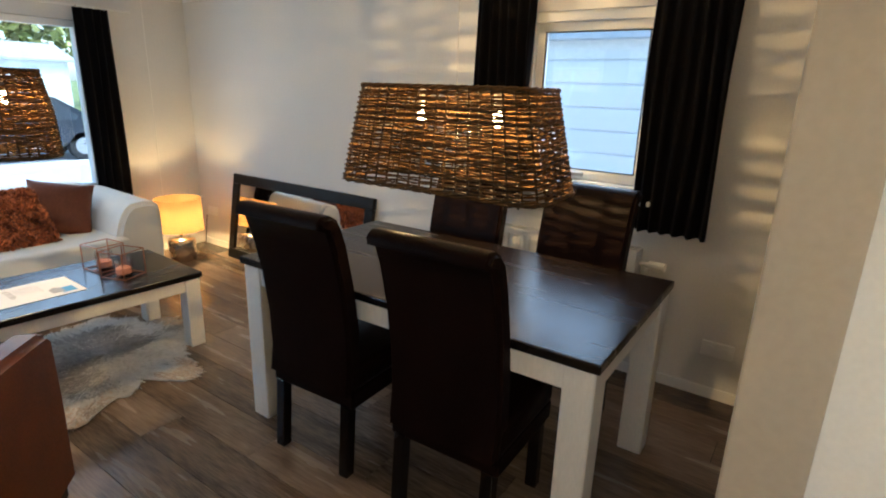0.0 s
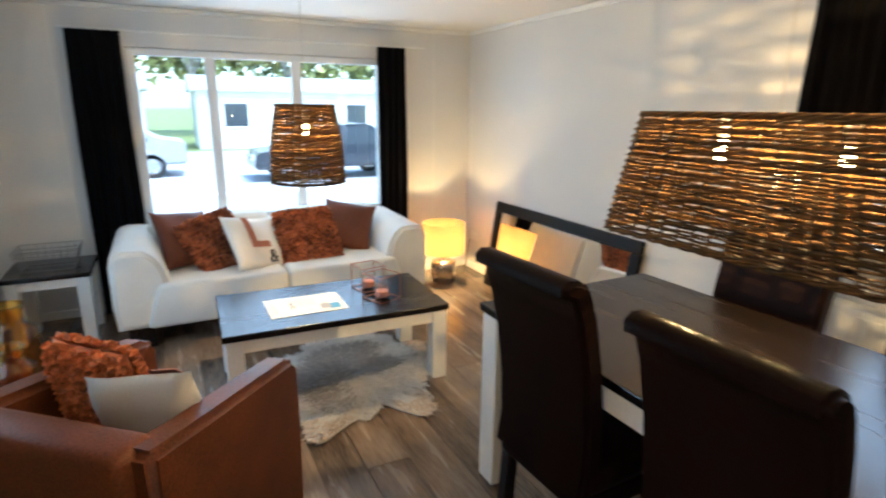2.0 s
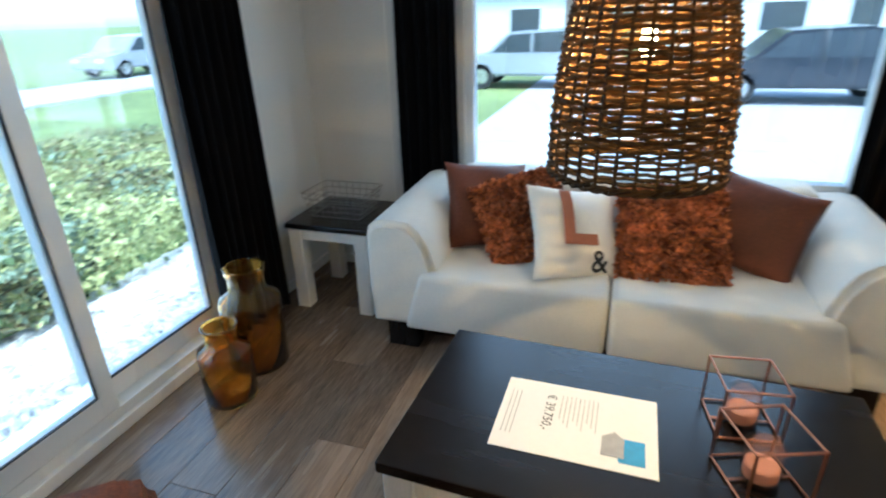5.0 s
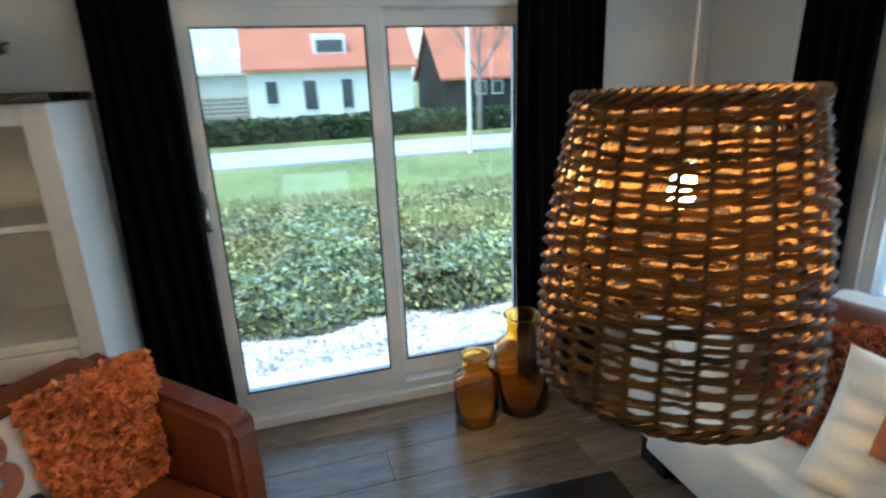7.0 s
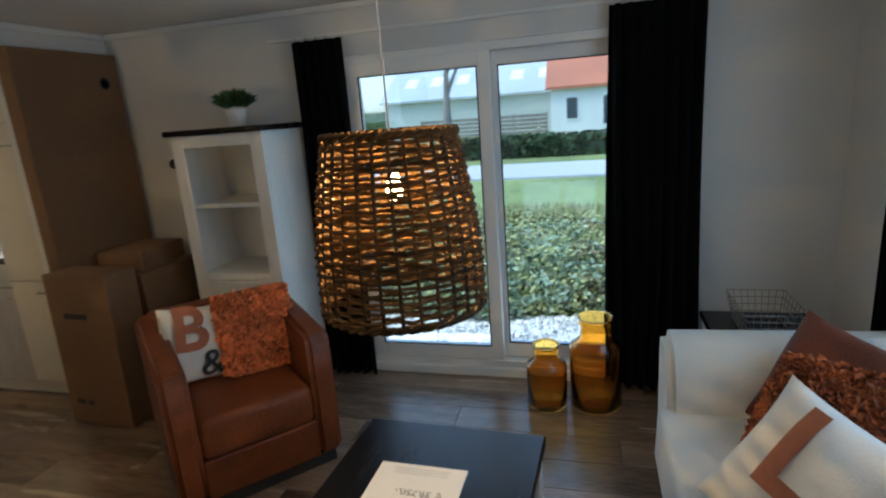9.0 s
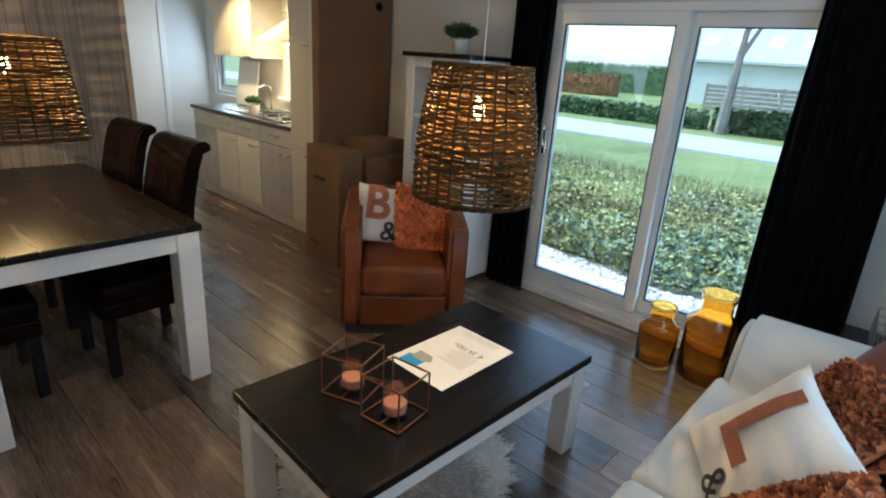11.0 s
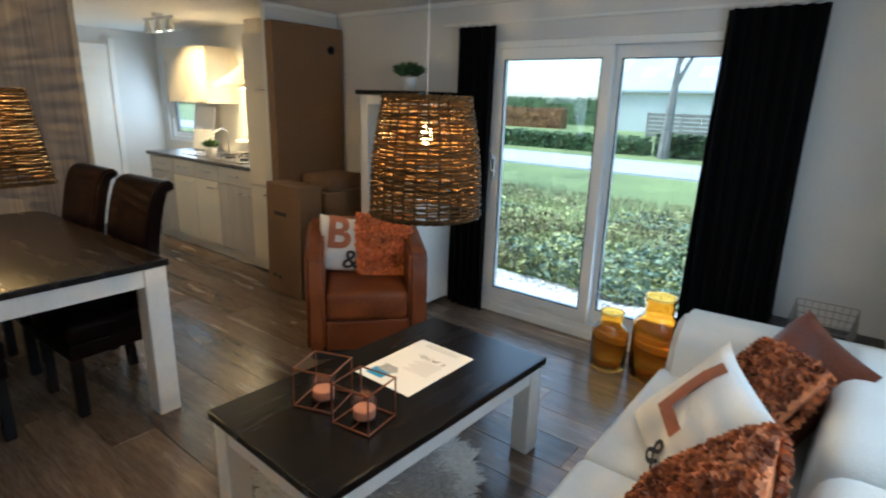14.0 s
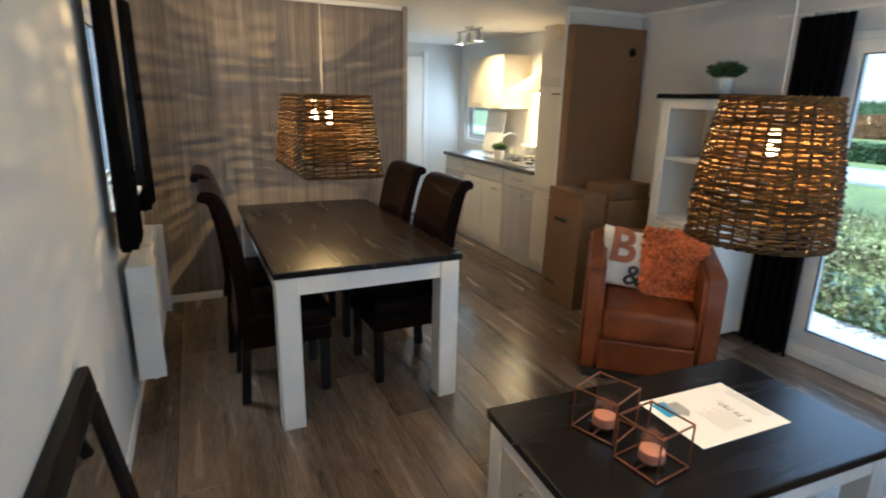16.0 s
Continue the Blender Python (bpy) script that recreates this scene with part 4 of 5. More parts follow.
q = [[bm.verts.new(p) for p in ring4] for ring4 in (((0.01, -3.02, 1.56), (0.46, -3.02, 1.56), (0.46, -2.46, 1.56), (0.01, -2.46, 1.56)), ((0.01, -3.02, 1.59), (0.46, -3.02, 1.59), (0.46, -2.46, 1.59), (0.01, -2.46, 1.59)), ((0.01, -2.84, 1.80), (0.22, -2.84, 1.80), (0.22, -2.64, 1.80), (0.01, -2.64, 1.80)), ((0.01, -2.84, 2.165), (0.22, -2.84, 2.165), (0.22, -2.64, 2.165), (0.01, -2.64, 2.165)))]
for a, b in zip(q, q[1:]):
    for i in range(4):
        bm.faces.new((a[i], a[(i + 1) % 4], b[(i + 1) % 4], b[i]))
bm.faces.new(q[-1])
part("canopy", bm, KITCHEN, hood)
part("lamp", turned(bmesh.new(), [(0.03, 1.556), (0.035, 1.565)], 16), SPOT, hood, "lit hood lamp", m=Matrix.Translation((0.30, -2.75, 0)))
hob = thing("gas_hob", "steel gas hob set in the worktop", "hob", pose(0.10, -2.95, 0.911))
part("tray", bm_box(0, 0.46, 0, 0.52, 0, 0.012, bevel=0.004), STEEL, hob)
for x in (0.12, 0.34):
    for y in (0.14, 0.38):
        bm = turned(bmesh.new(), [(0.04, 0.012), (0.04, 0.028), (0.025, 0.03)], 18)
        part("burner", bm, SEAL, hob, "black burner", m=Matrix.Translation((x, y, 0)))
        bm = bmesh.new()
        for a in (0, 90):
            c, s = math.cos(radians(a)) * 0.09, math.sin(radians(a)) * 0.09
            tube(bm, [(-c, -s, 0.015), (-c, -s, 0.045), (c, s, 0.045), (c, s, 0.015)], 0.004, 5)
        part("grate", bm, SEAL, hob, "black pan support", m=Matrix.Translation((x, y, 0)))
sink = thing("sink", "steel sink with a curved tap", "sink", pose(0.10, -3.57, 0.911))
bm = bmesh.new()
for a in ((0, 0.42, 0, 0.04), (0, 0.42, 0.40, 0.44), (0, 0.04, 0.041, 0.399), (0.38, 0.42, 0.041, 0.399)):
    box(bm, *a, 0, 0.01, bevel=0.003)
part("rim", bm, STEEL, sink)
part("bowl", bm_box(0.041, 0.379, 0.041, 0.399, 0.0, 0.003), STEEL, sink)
bm = bmesh.new()
tube(bm, [(0.03, 0.22, 0.01), (0.03, 0.22, 0.20), (0.05, 0.22, 0.24), (0.10, 0.22, 0.25), (0.16, 0.22, 0.23), (0.18, 0.22, 0.19)], 0.011, 8)
part("tap", bm, STEEL, sink, "curved steel tap", smooth=True)
potted_plant("small green plant in a pot on the worktop", pose(0.48, -3.07, 0.911), 0.055, 0.09, 260, 0.09, 0.10, 5)
board = tagged(part("splash_board", bm_box(0, 0.012, 0, 0.42, 0, 0.46, bevel=0.003), TRIM, None, m=pose(0.14, -4.05, 0.911, 0, -8, 0)), "white board leaning on the kitchen wall", "board")
rail = thing("spotlight_rail", "steel ceiling rail with three lit spotlights", "ceiling light", pose(0.80, -3.40, H))
part("rail", bm_box(-0.012, 0.012, -0.06, 0.46, -0.05, -0.03, bevel=0.004), STEEL, rail)
part("ceiling_cap", turned(bmesh.new(), [(0.04, -0.03), (0.045, -0.001)], 20), STEEL, rail, m=Matrix.Translation((0, 0.2, 0)))
for k in range(3):
    part("spot_head", turned(bmesh.new(), [(0.016, -0.05), (0.032, -0.13), (0.034, -0.15)], 18, cap=False), STEEL, rail, "steel spot head", m=pose(0, 0.2 * k, 0))
    part("spot_lens", turned(bmesh.new(), [(0.03, -0.143), (0.03, -0.14)], 18), SPOT, rail, "lit lens", m=pose(0, 0.2 * k, 0))

# ---- glass vases ----
for label, m, r, h in (("small amber glass vase on the floor by the door", pose(0.305, 0.927, 0), 0.105, 0.345), ("large amber glass vase on the floor by the door", pose(0.265, 1.175, 0), 0.132, 0.485)):
    v = thing("vase", label, "vase", m, "amber glass vases")
    nk = r * 0.58
    rows = [(0.002, 0.004), (r * 0.9, 0.004), (r, 0.02), (r, h * 0.66), (r * 0.96, h * 0.71), (nk, h * 0.79), (nk, h * 0.93), (nk * 1.12, h * 0.96), (nk * 1.12, h), (nk * 0.98, h), (nk - 0.006, h * 0.93), (nk - 0.006, h * 0.80), (r - 0.01, h * 0.70), (r - 0.007, h * 0.65), (r - 0.007, 0.03), (r * 0.85, 0.022), (0.002, 0.022)]
    part("body", turned(bmesh.new(), rows, 40, cap=False), AMBER, v, smooth=True).visible_shadow = False
    lip = [(nk * 1.1 * math.cos(k * math.pi / 16), nk * 1.1 * math.sin(k * math.pi / 16), h + 0.003) for k in range(32)]
    part("rim", tube(bmesh.new(), lip, 0.005, 8, closed=True), AMBER, v, "rolled glass rim", smooth=True).visible_shadow = False

# ---- floor lamp in the corner ----
lamp = thing("table_lamp", "lit straw-shaded lamp on a hammered silver base, on the floor", "lamp", pose(3.205, 1.90, 0))
part("base", turned(bmesh.new(), [(0.085, 0), (0.10, 0.01), (0.108, 0.08), (0.112, 0.17), (0.105, 0.195), (0.05, 0.205), (0.012, 0.21), (0.012, 0.30)], 36), POT, lamp, "hammered silver pot base", smooth=True)
bm = turned(bmesh.new(), [(0.185, 0.275), (0.182, 0.545)], 48, cap=False)
bmesh.ops.solidify(bm, geom=bm.faces[:], thickness=0.002)
LAMP_CLOTH = bpy.data.materials.new("straw_lamp_cloth")
LAMP_CLOTH.use_nodes = True
_n, _l = LAMP_CLOTH.node_tree.nodes, LAMP_CLOTH.node_tree.links
_tr, _df, _mx, _nz = _n.new("ShaderNodeBsdfTranslucent"), _n.new("ShaderNodeBsdfDiffuse"), _n.new("ShaderNodeMixShader"), _n.new("ShaderNodeTexWave")
_nz.bands_direction = "Z"
_nz.inputs["Scale"].default_value, _nz.inputs["Distortion"].default_value, _nz.inputs["Detail"].default_value = 22.0, 3.0, 3.0
_rp = _n.new("ShaderNodeValToRGB")
_rp.color_ramp.elements[0].color, _rp.color_ramp.elements[1].color = (0.30, 0.17, 0.06, 1), (0.62, 0.42, 0.19, 1)
_l.new(_nz.outputs["Fac"], _rp.inputs[0])
for _s in (_tr, _df):
    _l.new(_rp.outputs[0], _s.inputs["Color"])
_mx.inputs[0].default_value = 0.55
_l.new(_tr.outputs[0], _mx.inputs[1])
_l.new(_df.outputs[0], _mx.inputs[2])
_l.new(_mx.outputs[0], _n["Material Output"].inputs["Surface"])
part("shade", bm, LAMP_CLOTH, lamp, "pale straw drum shade")
b = part("bulb", turned(bmesh.new(), [(0.012, 0.34), (0.03, 0.38), (0.034, 0.41), (0.02, 0.44), (0.004, 0.45)], 16), BULB, lamp, "lit warm bulb", smooth=True)
b.visible_shadow = False
bm = bmesh.new()
tube(bm, [(0.09, 0.03, 0.012), (0.16, 0.08, 0.006), (0.24, 0.16, 0.006), (0.36, 0.24, 0.02), (0.398, 0.24, 0.30)], 0.004, 6)
part("cable", bm, SEAL, lamp, "black cable")

# ---- mirror ----
mir = thing("mirror", "large dark-framed mirror lying lengthwise against the wall", "mirror", pose(3.508, 0.066, 0.0, 0, 9.2, 0))
ML, MH, MF = 1.65, 0.742, 0.085
for a in ((0, ML, 0, MF), (0, ML, MH - MF, MH), (0, MF, MF, MH - MF), (ML - MF, ML, MF, MH - MF)):
    bm = bm_box(0.0, 0.035, *a, bevel=0.009)
    part("frame", bm, FRAME_WOOD, mir, "dark stained wooden frame")
for a in ((MF - 0.004, ML - MF + 0.004, MF - 0.012, MF), (MF - 0.004, ML - MF + 0.004, MH - MF, MH - MF + 0.012)):
    part("bead", bm_box(-0.004, 0.006, *a, bevel=0.003), FRAME_WOOD, mir, "raised inner bead")
part("mirror_glass", bm_box(0.014, 0.020, MF - 0.01, ML - MF + 0.01, MF - 0.01, MH - MF + 0.01), MIRROR, mir, "mirror glass")

# ---- hide rug ----
rug = thing("hide_rug", "pale grey animal hide rug under the coffee table", "rug", pose(1.98, 0.58, 0))
HR = [0.50, 0.52, 0.42, 0.50, 0.56, 0.50, 0.52, 0.44, 0.48, 0.50, 0.46, 0.52, 0.50, 0.70, 0.52, 0.42, 0.62, 0.42, 0.36, 0.44]


def hide_radius(t):
    f = (t / (2 * math.pi)) % 1 * len(HR)
    i = int(f)
    g = f - i
    g = g * g * (3 - 2 * g)
    return HR[i % len(HR)] * (1 - g) + HR[(i + 1) % len(HR)] * g + 0.018 * math.sin(17 * t) + 0.01 * math.sin(41 * t)


bm = bmesh.new()
n, rings = 120, 10
loops = [[bm.verts.new((hide_radius(2 * math.pi * i / n) * f * math.cos(2 * math.pi * i / n), hide_radius(2 * math.pi * i / n) * f * math.sin(2 * math.pi * i / n), 0.004 + 0.018 * (1 - f ** 4) + 0.004 * math.sin(9 * f + i))) for i in range(n)] for f in [k / rings for k in range(1, rings + 1)]]
mid = bm.verts.new((0, 0, 0.024))
for i in range(n):
    bm.faces.new((mid, loops[0][i], loops[0][(i + 1) % n]))
for a, b in zip(loops, loops[1:]):
    for i in range(n):
        bm.faces.new((a[i], b[i], b[(i + 1) % n], a[(i + 1) % n]))
low = [bm.verts.new((v.co.x, v.co.y, 0.0)) for v in loops[-1]]
for i in range(n):
    bm.faces.new((loops[-1][i], low[i], low[(i + 1) % n], loops[-1][(i + 1) % n]))
part("skin", bm, HIDE, rug, smooth=True)
rnd = random.Random(11)
furs = {"fur": bmesh.new(), "grey_fur": bmesh.new(), "tan_fur": bmesh.new()}
for _ in range(11000):
    t, f = rnd.uniform(0, 6.283), math.sqrt(rnd.random()) * 1.01
    r = hide_radius(t) * f
    x, y = r * math.cos(t), r * math.sin(t)
    grey = 0.75 * noise.noise((x * 4.5, y * 4.5, 0.5)) + 0.45 * math.exp(-(y / 0.10) ** 2) - 0.9 * f ** 3 + 0.22
    leg = min(abs(t - 4.15), abs(t - 5.03), abs(t - 0.3))
    nm = "tan_fur" if f > 0.78 and leg < 0.22 and rnd.random() < 0.8 else "grey_fur" if grey + rnd.gauss(0, 0.10) > 0.12 else "fur"
    c = Vector((x, y, 0.010 + 0.014 * (1 - min(1, f) ** 4)))
    a = t + 0.5 * noise.noise((x * 3, y * 3, 7.0)) + rnd.gauss(0, 0.25)
    d = Vector((math.cos(a), math.sin(a), rnd.uniform(0.02, 0.22))).normalized() * rnd.uniform(0.03, 0.06)
    w = Vector((-d.y, d.x, 0)).normalized() * rnd.uniform(0.004, 0.008)
    bm = furs[nm]
    bm.faces.new([bm.verts.new(q) for q in (c - w, c + d * 0.6 + w * 0.6 + Vector((0, 0, 0.004)), c + d, c + w)])
for nm, mat_, label in (("fur", HIDE, "long soft cream fur"), ("tan_fur", HIDE_TAN, "tan fur of the legs"), ("grey_fur", HIDE_GREY, "darker grey fur along the middle")):
    part(nm, furs[nm], mat_, rug, label, kind="stuff")

# ---- on the coffee table ----
sheet = thing("paper_sheet", "white printed price sheet on the coffee table", "paper", pose(1.707, 0.632, 0.448, 0, 0, -1))
part("page", bm_box(-0.205, 0.205, -0.145, 0.145, 0, 0.0015), PAPER, sheet)
me = letter_mesh("€ 39.750,-", 0.036)
me.materials.append(INK)
w = new("price_print", me)
w.parent, w.matrix_basis = sheet, pose(-0.075, 0.02, 0.002, 0, 0, -90)
tagged(w, "black printed price")
for k in range(9):
    x = -0.045 + k * 0.012
    part("text_line", bm_box(x, x + 0.002, 0.0 - 0.03 * ((k * 7) % 3) / 2, 0.10, 0.0016, 0.0022), GREY_INK, sheet, "fine grey print")
for k in range(3):
    part("text_line", bm_box(-0.185 + 0.012 * k, -0.183 + 0.012 * k, -0.09, 0.09, 0.0016, 0.0022), GREY_INK, sheet, "fine grey print")
part("emblem", bm_box(0.112, 0.175, -0.115, -0.03, 0.0016, 0.0022), BLUE_INK, sheet, "blue block emblem")
part("emblem", prism(bmesh.new(), [(0.07, -0.10), (0.125, -0.10), (0.125, -0.035), (0.10, -0.01), (0.07, -0.035)], 0.0023, 0.0028), GREY_INK, sheet, "grey block emblem")
for x, y, a in ((2.127, 0.555, 20), (2.118, 0.757, 8)):
    c = thing("candle_holder", "copper wire cube holding a candle glass", "candle holder", pose(x, y, 0.448, 0, 0, a), "candle holders")
    S = 0.075
    k = [(-S, -S), (S, -S), (S, S), (-S, S)]
    for z in (0.004, 0.146):
        for i in range(4):
            part("wire_bar", tube(bmesh.new(), [(*k[i], z), (*k[(i + 1) % 4], z)], 0.0032, 6), COPPER, c)
    for i in range(4):
        part("wire_bar", tube(bmesh.new(), [(*k[i], 0.001), (*k[i], 0.149)], 0.0032, 6), COPPER, c)
    part("wire_bar", tube(bmesh.new(), [(-S, 0, 0.004), (S, 0, 0.004)], 0.0032, 6), COPPER, c)
    part("glass_cup", turned(bmesh.new(), [(0.002, 0.006), (0.042, 0.006), (0.045, 0.012), (0.046, 0.10), (0.0435, 0.10), (0.0425, 0.014), (0.002, 0.012)], 28, cap=False), CUP, c, "clear glass cup", smooth=True)
    part("candle", turned(bmesh.new(), [(0.036, 0.014), (0.038, 0.018), (0.038, 0.045), (0.033, 0.048), (0.004, 0.046)], 24), WAX, c, "salmon candle")
# wire basket on the side table
bk = thing("wire_basket", "grey wire basket on the side table", "basket", pose(0.37, 1.91, 0.491))
for j in range(5):
    z, g = 0.004 + 0.032 * j, 0.10 + 0.006 * j
    part("wire_ring", tube(bmesh.new(), [(-g * 1.4, -g, z), (g * 1.4, -g, z), (g * 1.4, g, z), (-g * 1.4, g, z)], 0.002, 5, closed=True), WIRE, bk)
bm = bmesh.new()
for k in range(9):
    u = -1 + 2 * k / 8
    for s in (-1, 1):
        tube(bm, [(u * 0.14, s * 0.10, 0.002), (u * 0.174, s * 0.124, 0.134)], 0.0016, 5)
        tube(bm, [(s * 0.14, u * 0.10, 0.002), (s * 0.174, u * 0.124, 0.134)], 0.0016, 5)
part("wire_mesh", bm, WIRE, bk, kind="stuff")


# ---- outside ----
G = -0.32
structure("ground", bm_box(-400, 400, -400, 400, G - 0.5, G), GRASS, "wide lawn and ground round the house", "ground")
structure("gravel_bed", bm_box(-1.75, -0.15, -7, 8, G, G + 0.012), GRAVEL, "strip of white shell gravel along the house", "gravel")
structure("road", bm_box(-15.7, -11.75, -300, 300, G, G + 0.015), ROAD, "pale asphalt road", "road")
structure("kerb_stone", bm_box(-11.75, -11.6, -300, 300, G, G + 0.06), ROAD, "low pale kerb", "kerb")
structure("pavement", bm_box(-0.6, 30, 3.3, 22, G, G + 0.014), ROAD, "wide pale paved yard", "pavement")
structure("pavement_side", bm_box(3.9, 7.4, -12, 3.29, G, G + 0.014), ROAD, "pale paved strip beside the house", "pavement")
rnd = random.Random(5)
vs, fs = [], []
for _ in range(9000):
    x, y = rnd.uniform(-1.74, -0.17), rnd.uniform(-3.6, 4.6)
    r, a, t = rnd.uniform(0.016, 0.05), rnd.uniform(0, 6.28), rnd.uniform(-0.4, 0.4)
    b = len(vs)
    for k in range(4):
        q = a + k * 1.57
        vs.append((x + r * math.cos(q), y + 0.7 * r * math.sin(q), G + 0.014 + 0.006 + 0.4 * r * math.sin(t) * math.cos(q)))
    vs.append((x, y, G + 0.026 + 0.2 * r))
    fs += [(b + k, b + (k + 1) % 4, b + 4) for k in range(4)]
me = bpy.data.meshes.new("gravel_chips")
me.from_pydata(vs, [], fs)
me.materials.append(GRAVEL)
tagged(new("gravel_chips", me), "loose white shell chips beside the house", "gravel", kind="stuff")


def leaf_cloud(name, mat, label, category, count, place, size, seed, parent=None):
    """Many small folded leaves at places drawn by a function."""
    r = random.Random(seed)
    v, f = [], []
    for _ in range(count):
        c = Vector(place(r))
        d = Vector((r.uniform(-1, 1), r.uniform(-1, 1), r.uniform(-0.5, 0.9))).normalized()
        s = d.cross(Vector((r.uniform(-1, 1), r.uniform(-1, 1), r.uniform(-1, 1)))).normalized()
        n = d.cross(s)
        z = r.uniform(*size)
        b = len(v)
        v += [c - d * z, c + s * z * 0.55 + n * z * 0.2, c + d * z, c - s * z * 0.55 + n * z * 0.2]
        f += [(b, b + 1, b + 2), (b, b + 2, b + 3)]
    m = bpy.data.meshes.new(name)
    m.from_pydata([tuple(q) for q in v], [], f)
    m.materials.append(mat)
    ob = new(name, m)
    if parent:
        ob.parent = parent
    return tagged(ob, label, category, kind="stuff")


def clump(x, y, f, seed):
    return noise.noise((x * f, y * f, seed))


def bank(r, low=0.0):
    """Uneven low growth, tall and leafy beside the gravel, thinning out into the lawn."""
    while True:
        y = r.uniform(-9, 7)
        x = -1.62 - 0.25 * clump(0, y, 1.4, 5.5) - 4.6 * r.random() ** 1.7
        if r.random() < 1.15 + 1.3 * clump(x, y, 1.7, 2.2) - 0.16 * (-1.6 - x):
            break
    near = max(0.0, 1 - (-1.6 - x) / 3.2)
    h = 0.09 + near * (0.20 + 0.36 * clump(x, y, 1.3, 3.1)) + 0.22 * max(0, clump(x, y, 0.6, 9.0)) + 0.12 * clump(x, y, 4.0, 1.0)
    return x, y, G + 0.02 + max(0.05, h) * (1 - (1 - r.random()) ** 2 * 0.85 - low)


def tinted(seed, lift=0.0):
    """Places in the bank where one kind of plant grows in patches."""
    def place(r):
        while True:
            x, y, z = bank(r)
            if clump(x, y, 0.9, seed) > 0.12:
                return x, y, z + lift
    return place


leaf_cloud("shrub_bed", SHRUB, "dense low green shrubs beyond the gravel", "shrubs", 36000, bank, (0.016, 0.044), 21)
leaf_cloud("dark_shrubs", HEDGE, "darker shrubs in patches beyond the gravel", "shrubs", 2500, tinted(4.4), (0.02, 0.045), 23)
leaf_cloud("pale_shrubs", SHRUB_PALE, "blue-green broad leaves in the shrub bed", "shrubs", 12000, tinted(12.7, 0.02), (0.02, 0.055), 24)
leaf_cloud("dry_shrubs", SHRUB_DRY, "yellowing leaves and stems in the shrub bed", "shrubs", 15000, tinted(20.1, 0.01), (0.016, 0.05), 22)
rb = random.Random(77)
vs, fs = [], []
for _ in range(24000):
    x, y = -1.9 - 5.6 * rb.random() ** 0.8, rb.uniform(-9, 7)
    h, a, w = rb.uniform(0.08, 0.26) * (1.25 if x > -4.5 else 0.75), rb.uniform(0, 6.28), rb.uniform(0.004, 0.009)
    lean = rb.uniform(0.1, 0.6) * h
    b = len(vs)
    vs += [(x - w * math.sin(a), y + w * math.cos(a), G), (x + w * math.sin(a), y - w * math.cos(a), G), (x + lean * math.cos(a), y + lean * math.sin(a), G + h)]
    fs.append((b, b + 1, b + 2))
me = bpy.data.meshes.new("rough_grass")
me.from_pydata(vs, [], fs)
me.materials.append(GRASS_DRY)
tagged(new("rough_grass", me), "long dry grass on the bank behind the shrubs", "grass", kind="stuff")


def hedge(label, x0, x1, y0, y1, h, mat, count, seed):
    def place(r):
        side = r.random()
        x, y, z = r.uniform(x0, x1), r.uniform(y0, y1), r.uniform(0.03, h)
        if side < 0.45:
            x = x1 + r.uniform(-0.06, 0.08)
        elif side < 0.7:
            z = h + r.uniform(-0.08, 0.10)
        return x, y, G + z
    t = thing("hedge", label, "hedge", kind="")
    part("core", bm_box(x0 + 0.05, x1 - 0.05, y0, y1, G, G + h - 0.06), mat, t)
    ob = leaf_cloud("leaves", mat, "", "", count, place, (0.07, 0.16), seed, t)
    return t


hedge("clipped dark green hedge along the road", -18.9, -17.85, -4.6, 13, 0.74, HEDGE, 7000, 31)
hedge("low green hedge along the road", -18.9, -17.85, -34, -5.0, 0.56, HEDGE, 9000, 32)
hedge("rusty autumn hedge beyond the road", -36, -34.8, -60, -17, 1.4, HEDGE_RUST, 7000, 33)
hedge("long dark hedge far behind", -46, -44, -95, -16, 2.3, HEDGE, 9000, 34)


def house(label, name, m, lx, ly, eave, ridge, wall_mat, roof_mat, windows, doors=()):
    """A gabled house with its long eaves side along local y, facing local +x."""
    t = thing(name, label, "house", m)
    bm = prism(bmesh.new(), [(-lx, 0), (0, 0), (0, eave), (-lx / 2, ridge - 0.12), (-lx, eave)], 0, ly, "y")
    part("wall", bm, wall_mat, t)
    bm = prism(bmesh.new(), [(0.35, eave - 0.22), (0.35, eave - 0.05), (-lx / 2, ridge), (-lx - 0.35, eave - 0.05), (-lx - 0.35, eave - 0.22), (-lx / 2, ridge - 0.16)], -0.3, ly + 0.3, "y")
    part("roof", bm, roof_mat, t)
    for y, z, w, h in windows:
        wd = part("window", bm_box(0.005, 0.06, y, y + w, z, z + h, bevel=0.01), PVC, t, "white framed window")
        k = 2 if w > 0.9 else 1
        for i in range(k):
            part("pane", bm_box(0.061, 0.07, y + 0.07 + i * (w - 0.07) / k, y + (i + 1) * (w - 0.07) / k, z + 0.07, z + h - 0.07), DARK_GLASS, wd)
    for y, w, h in doors:
        part("door", bm_box(0.005, 0.06, y, y + w, 0.0, h, bevel=0.01), BARN, t, "grey door")
    return t


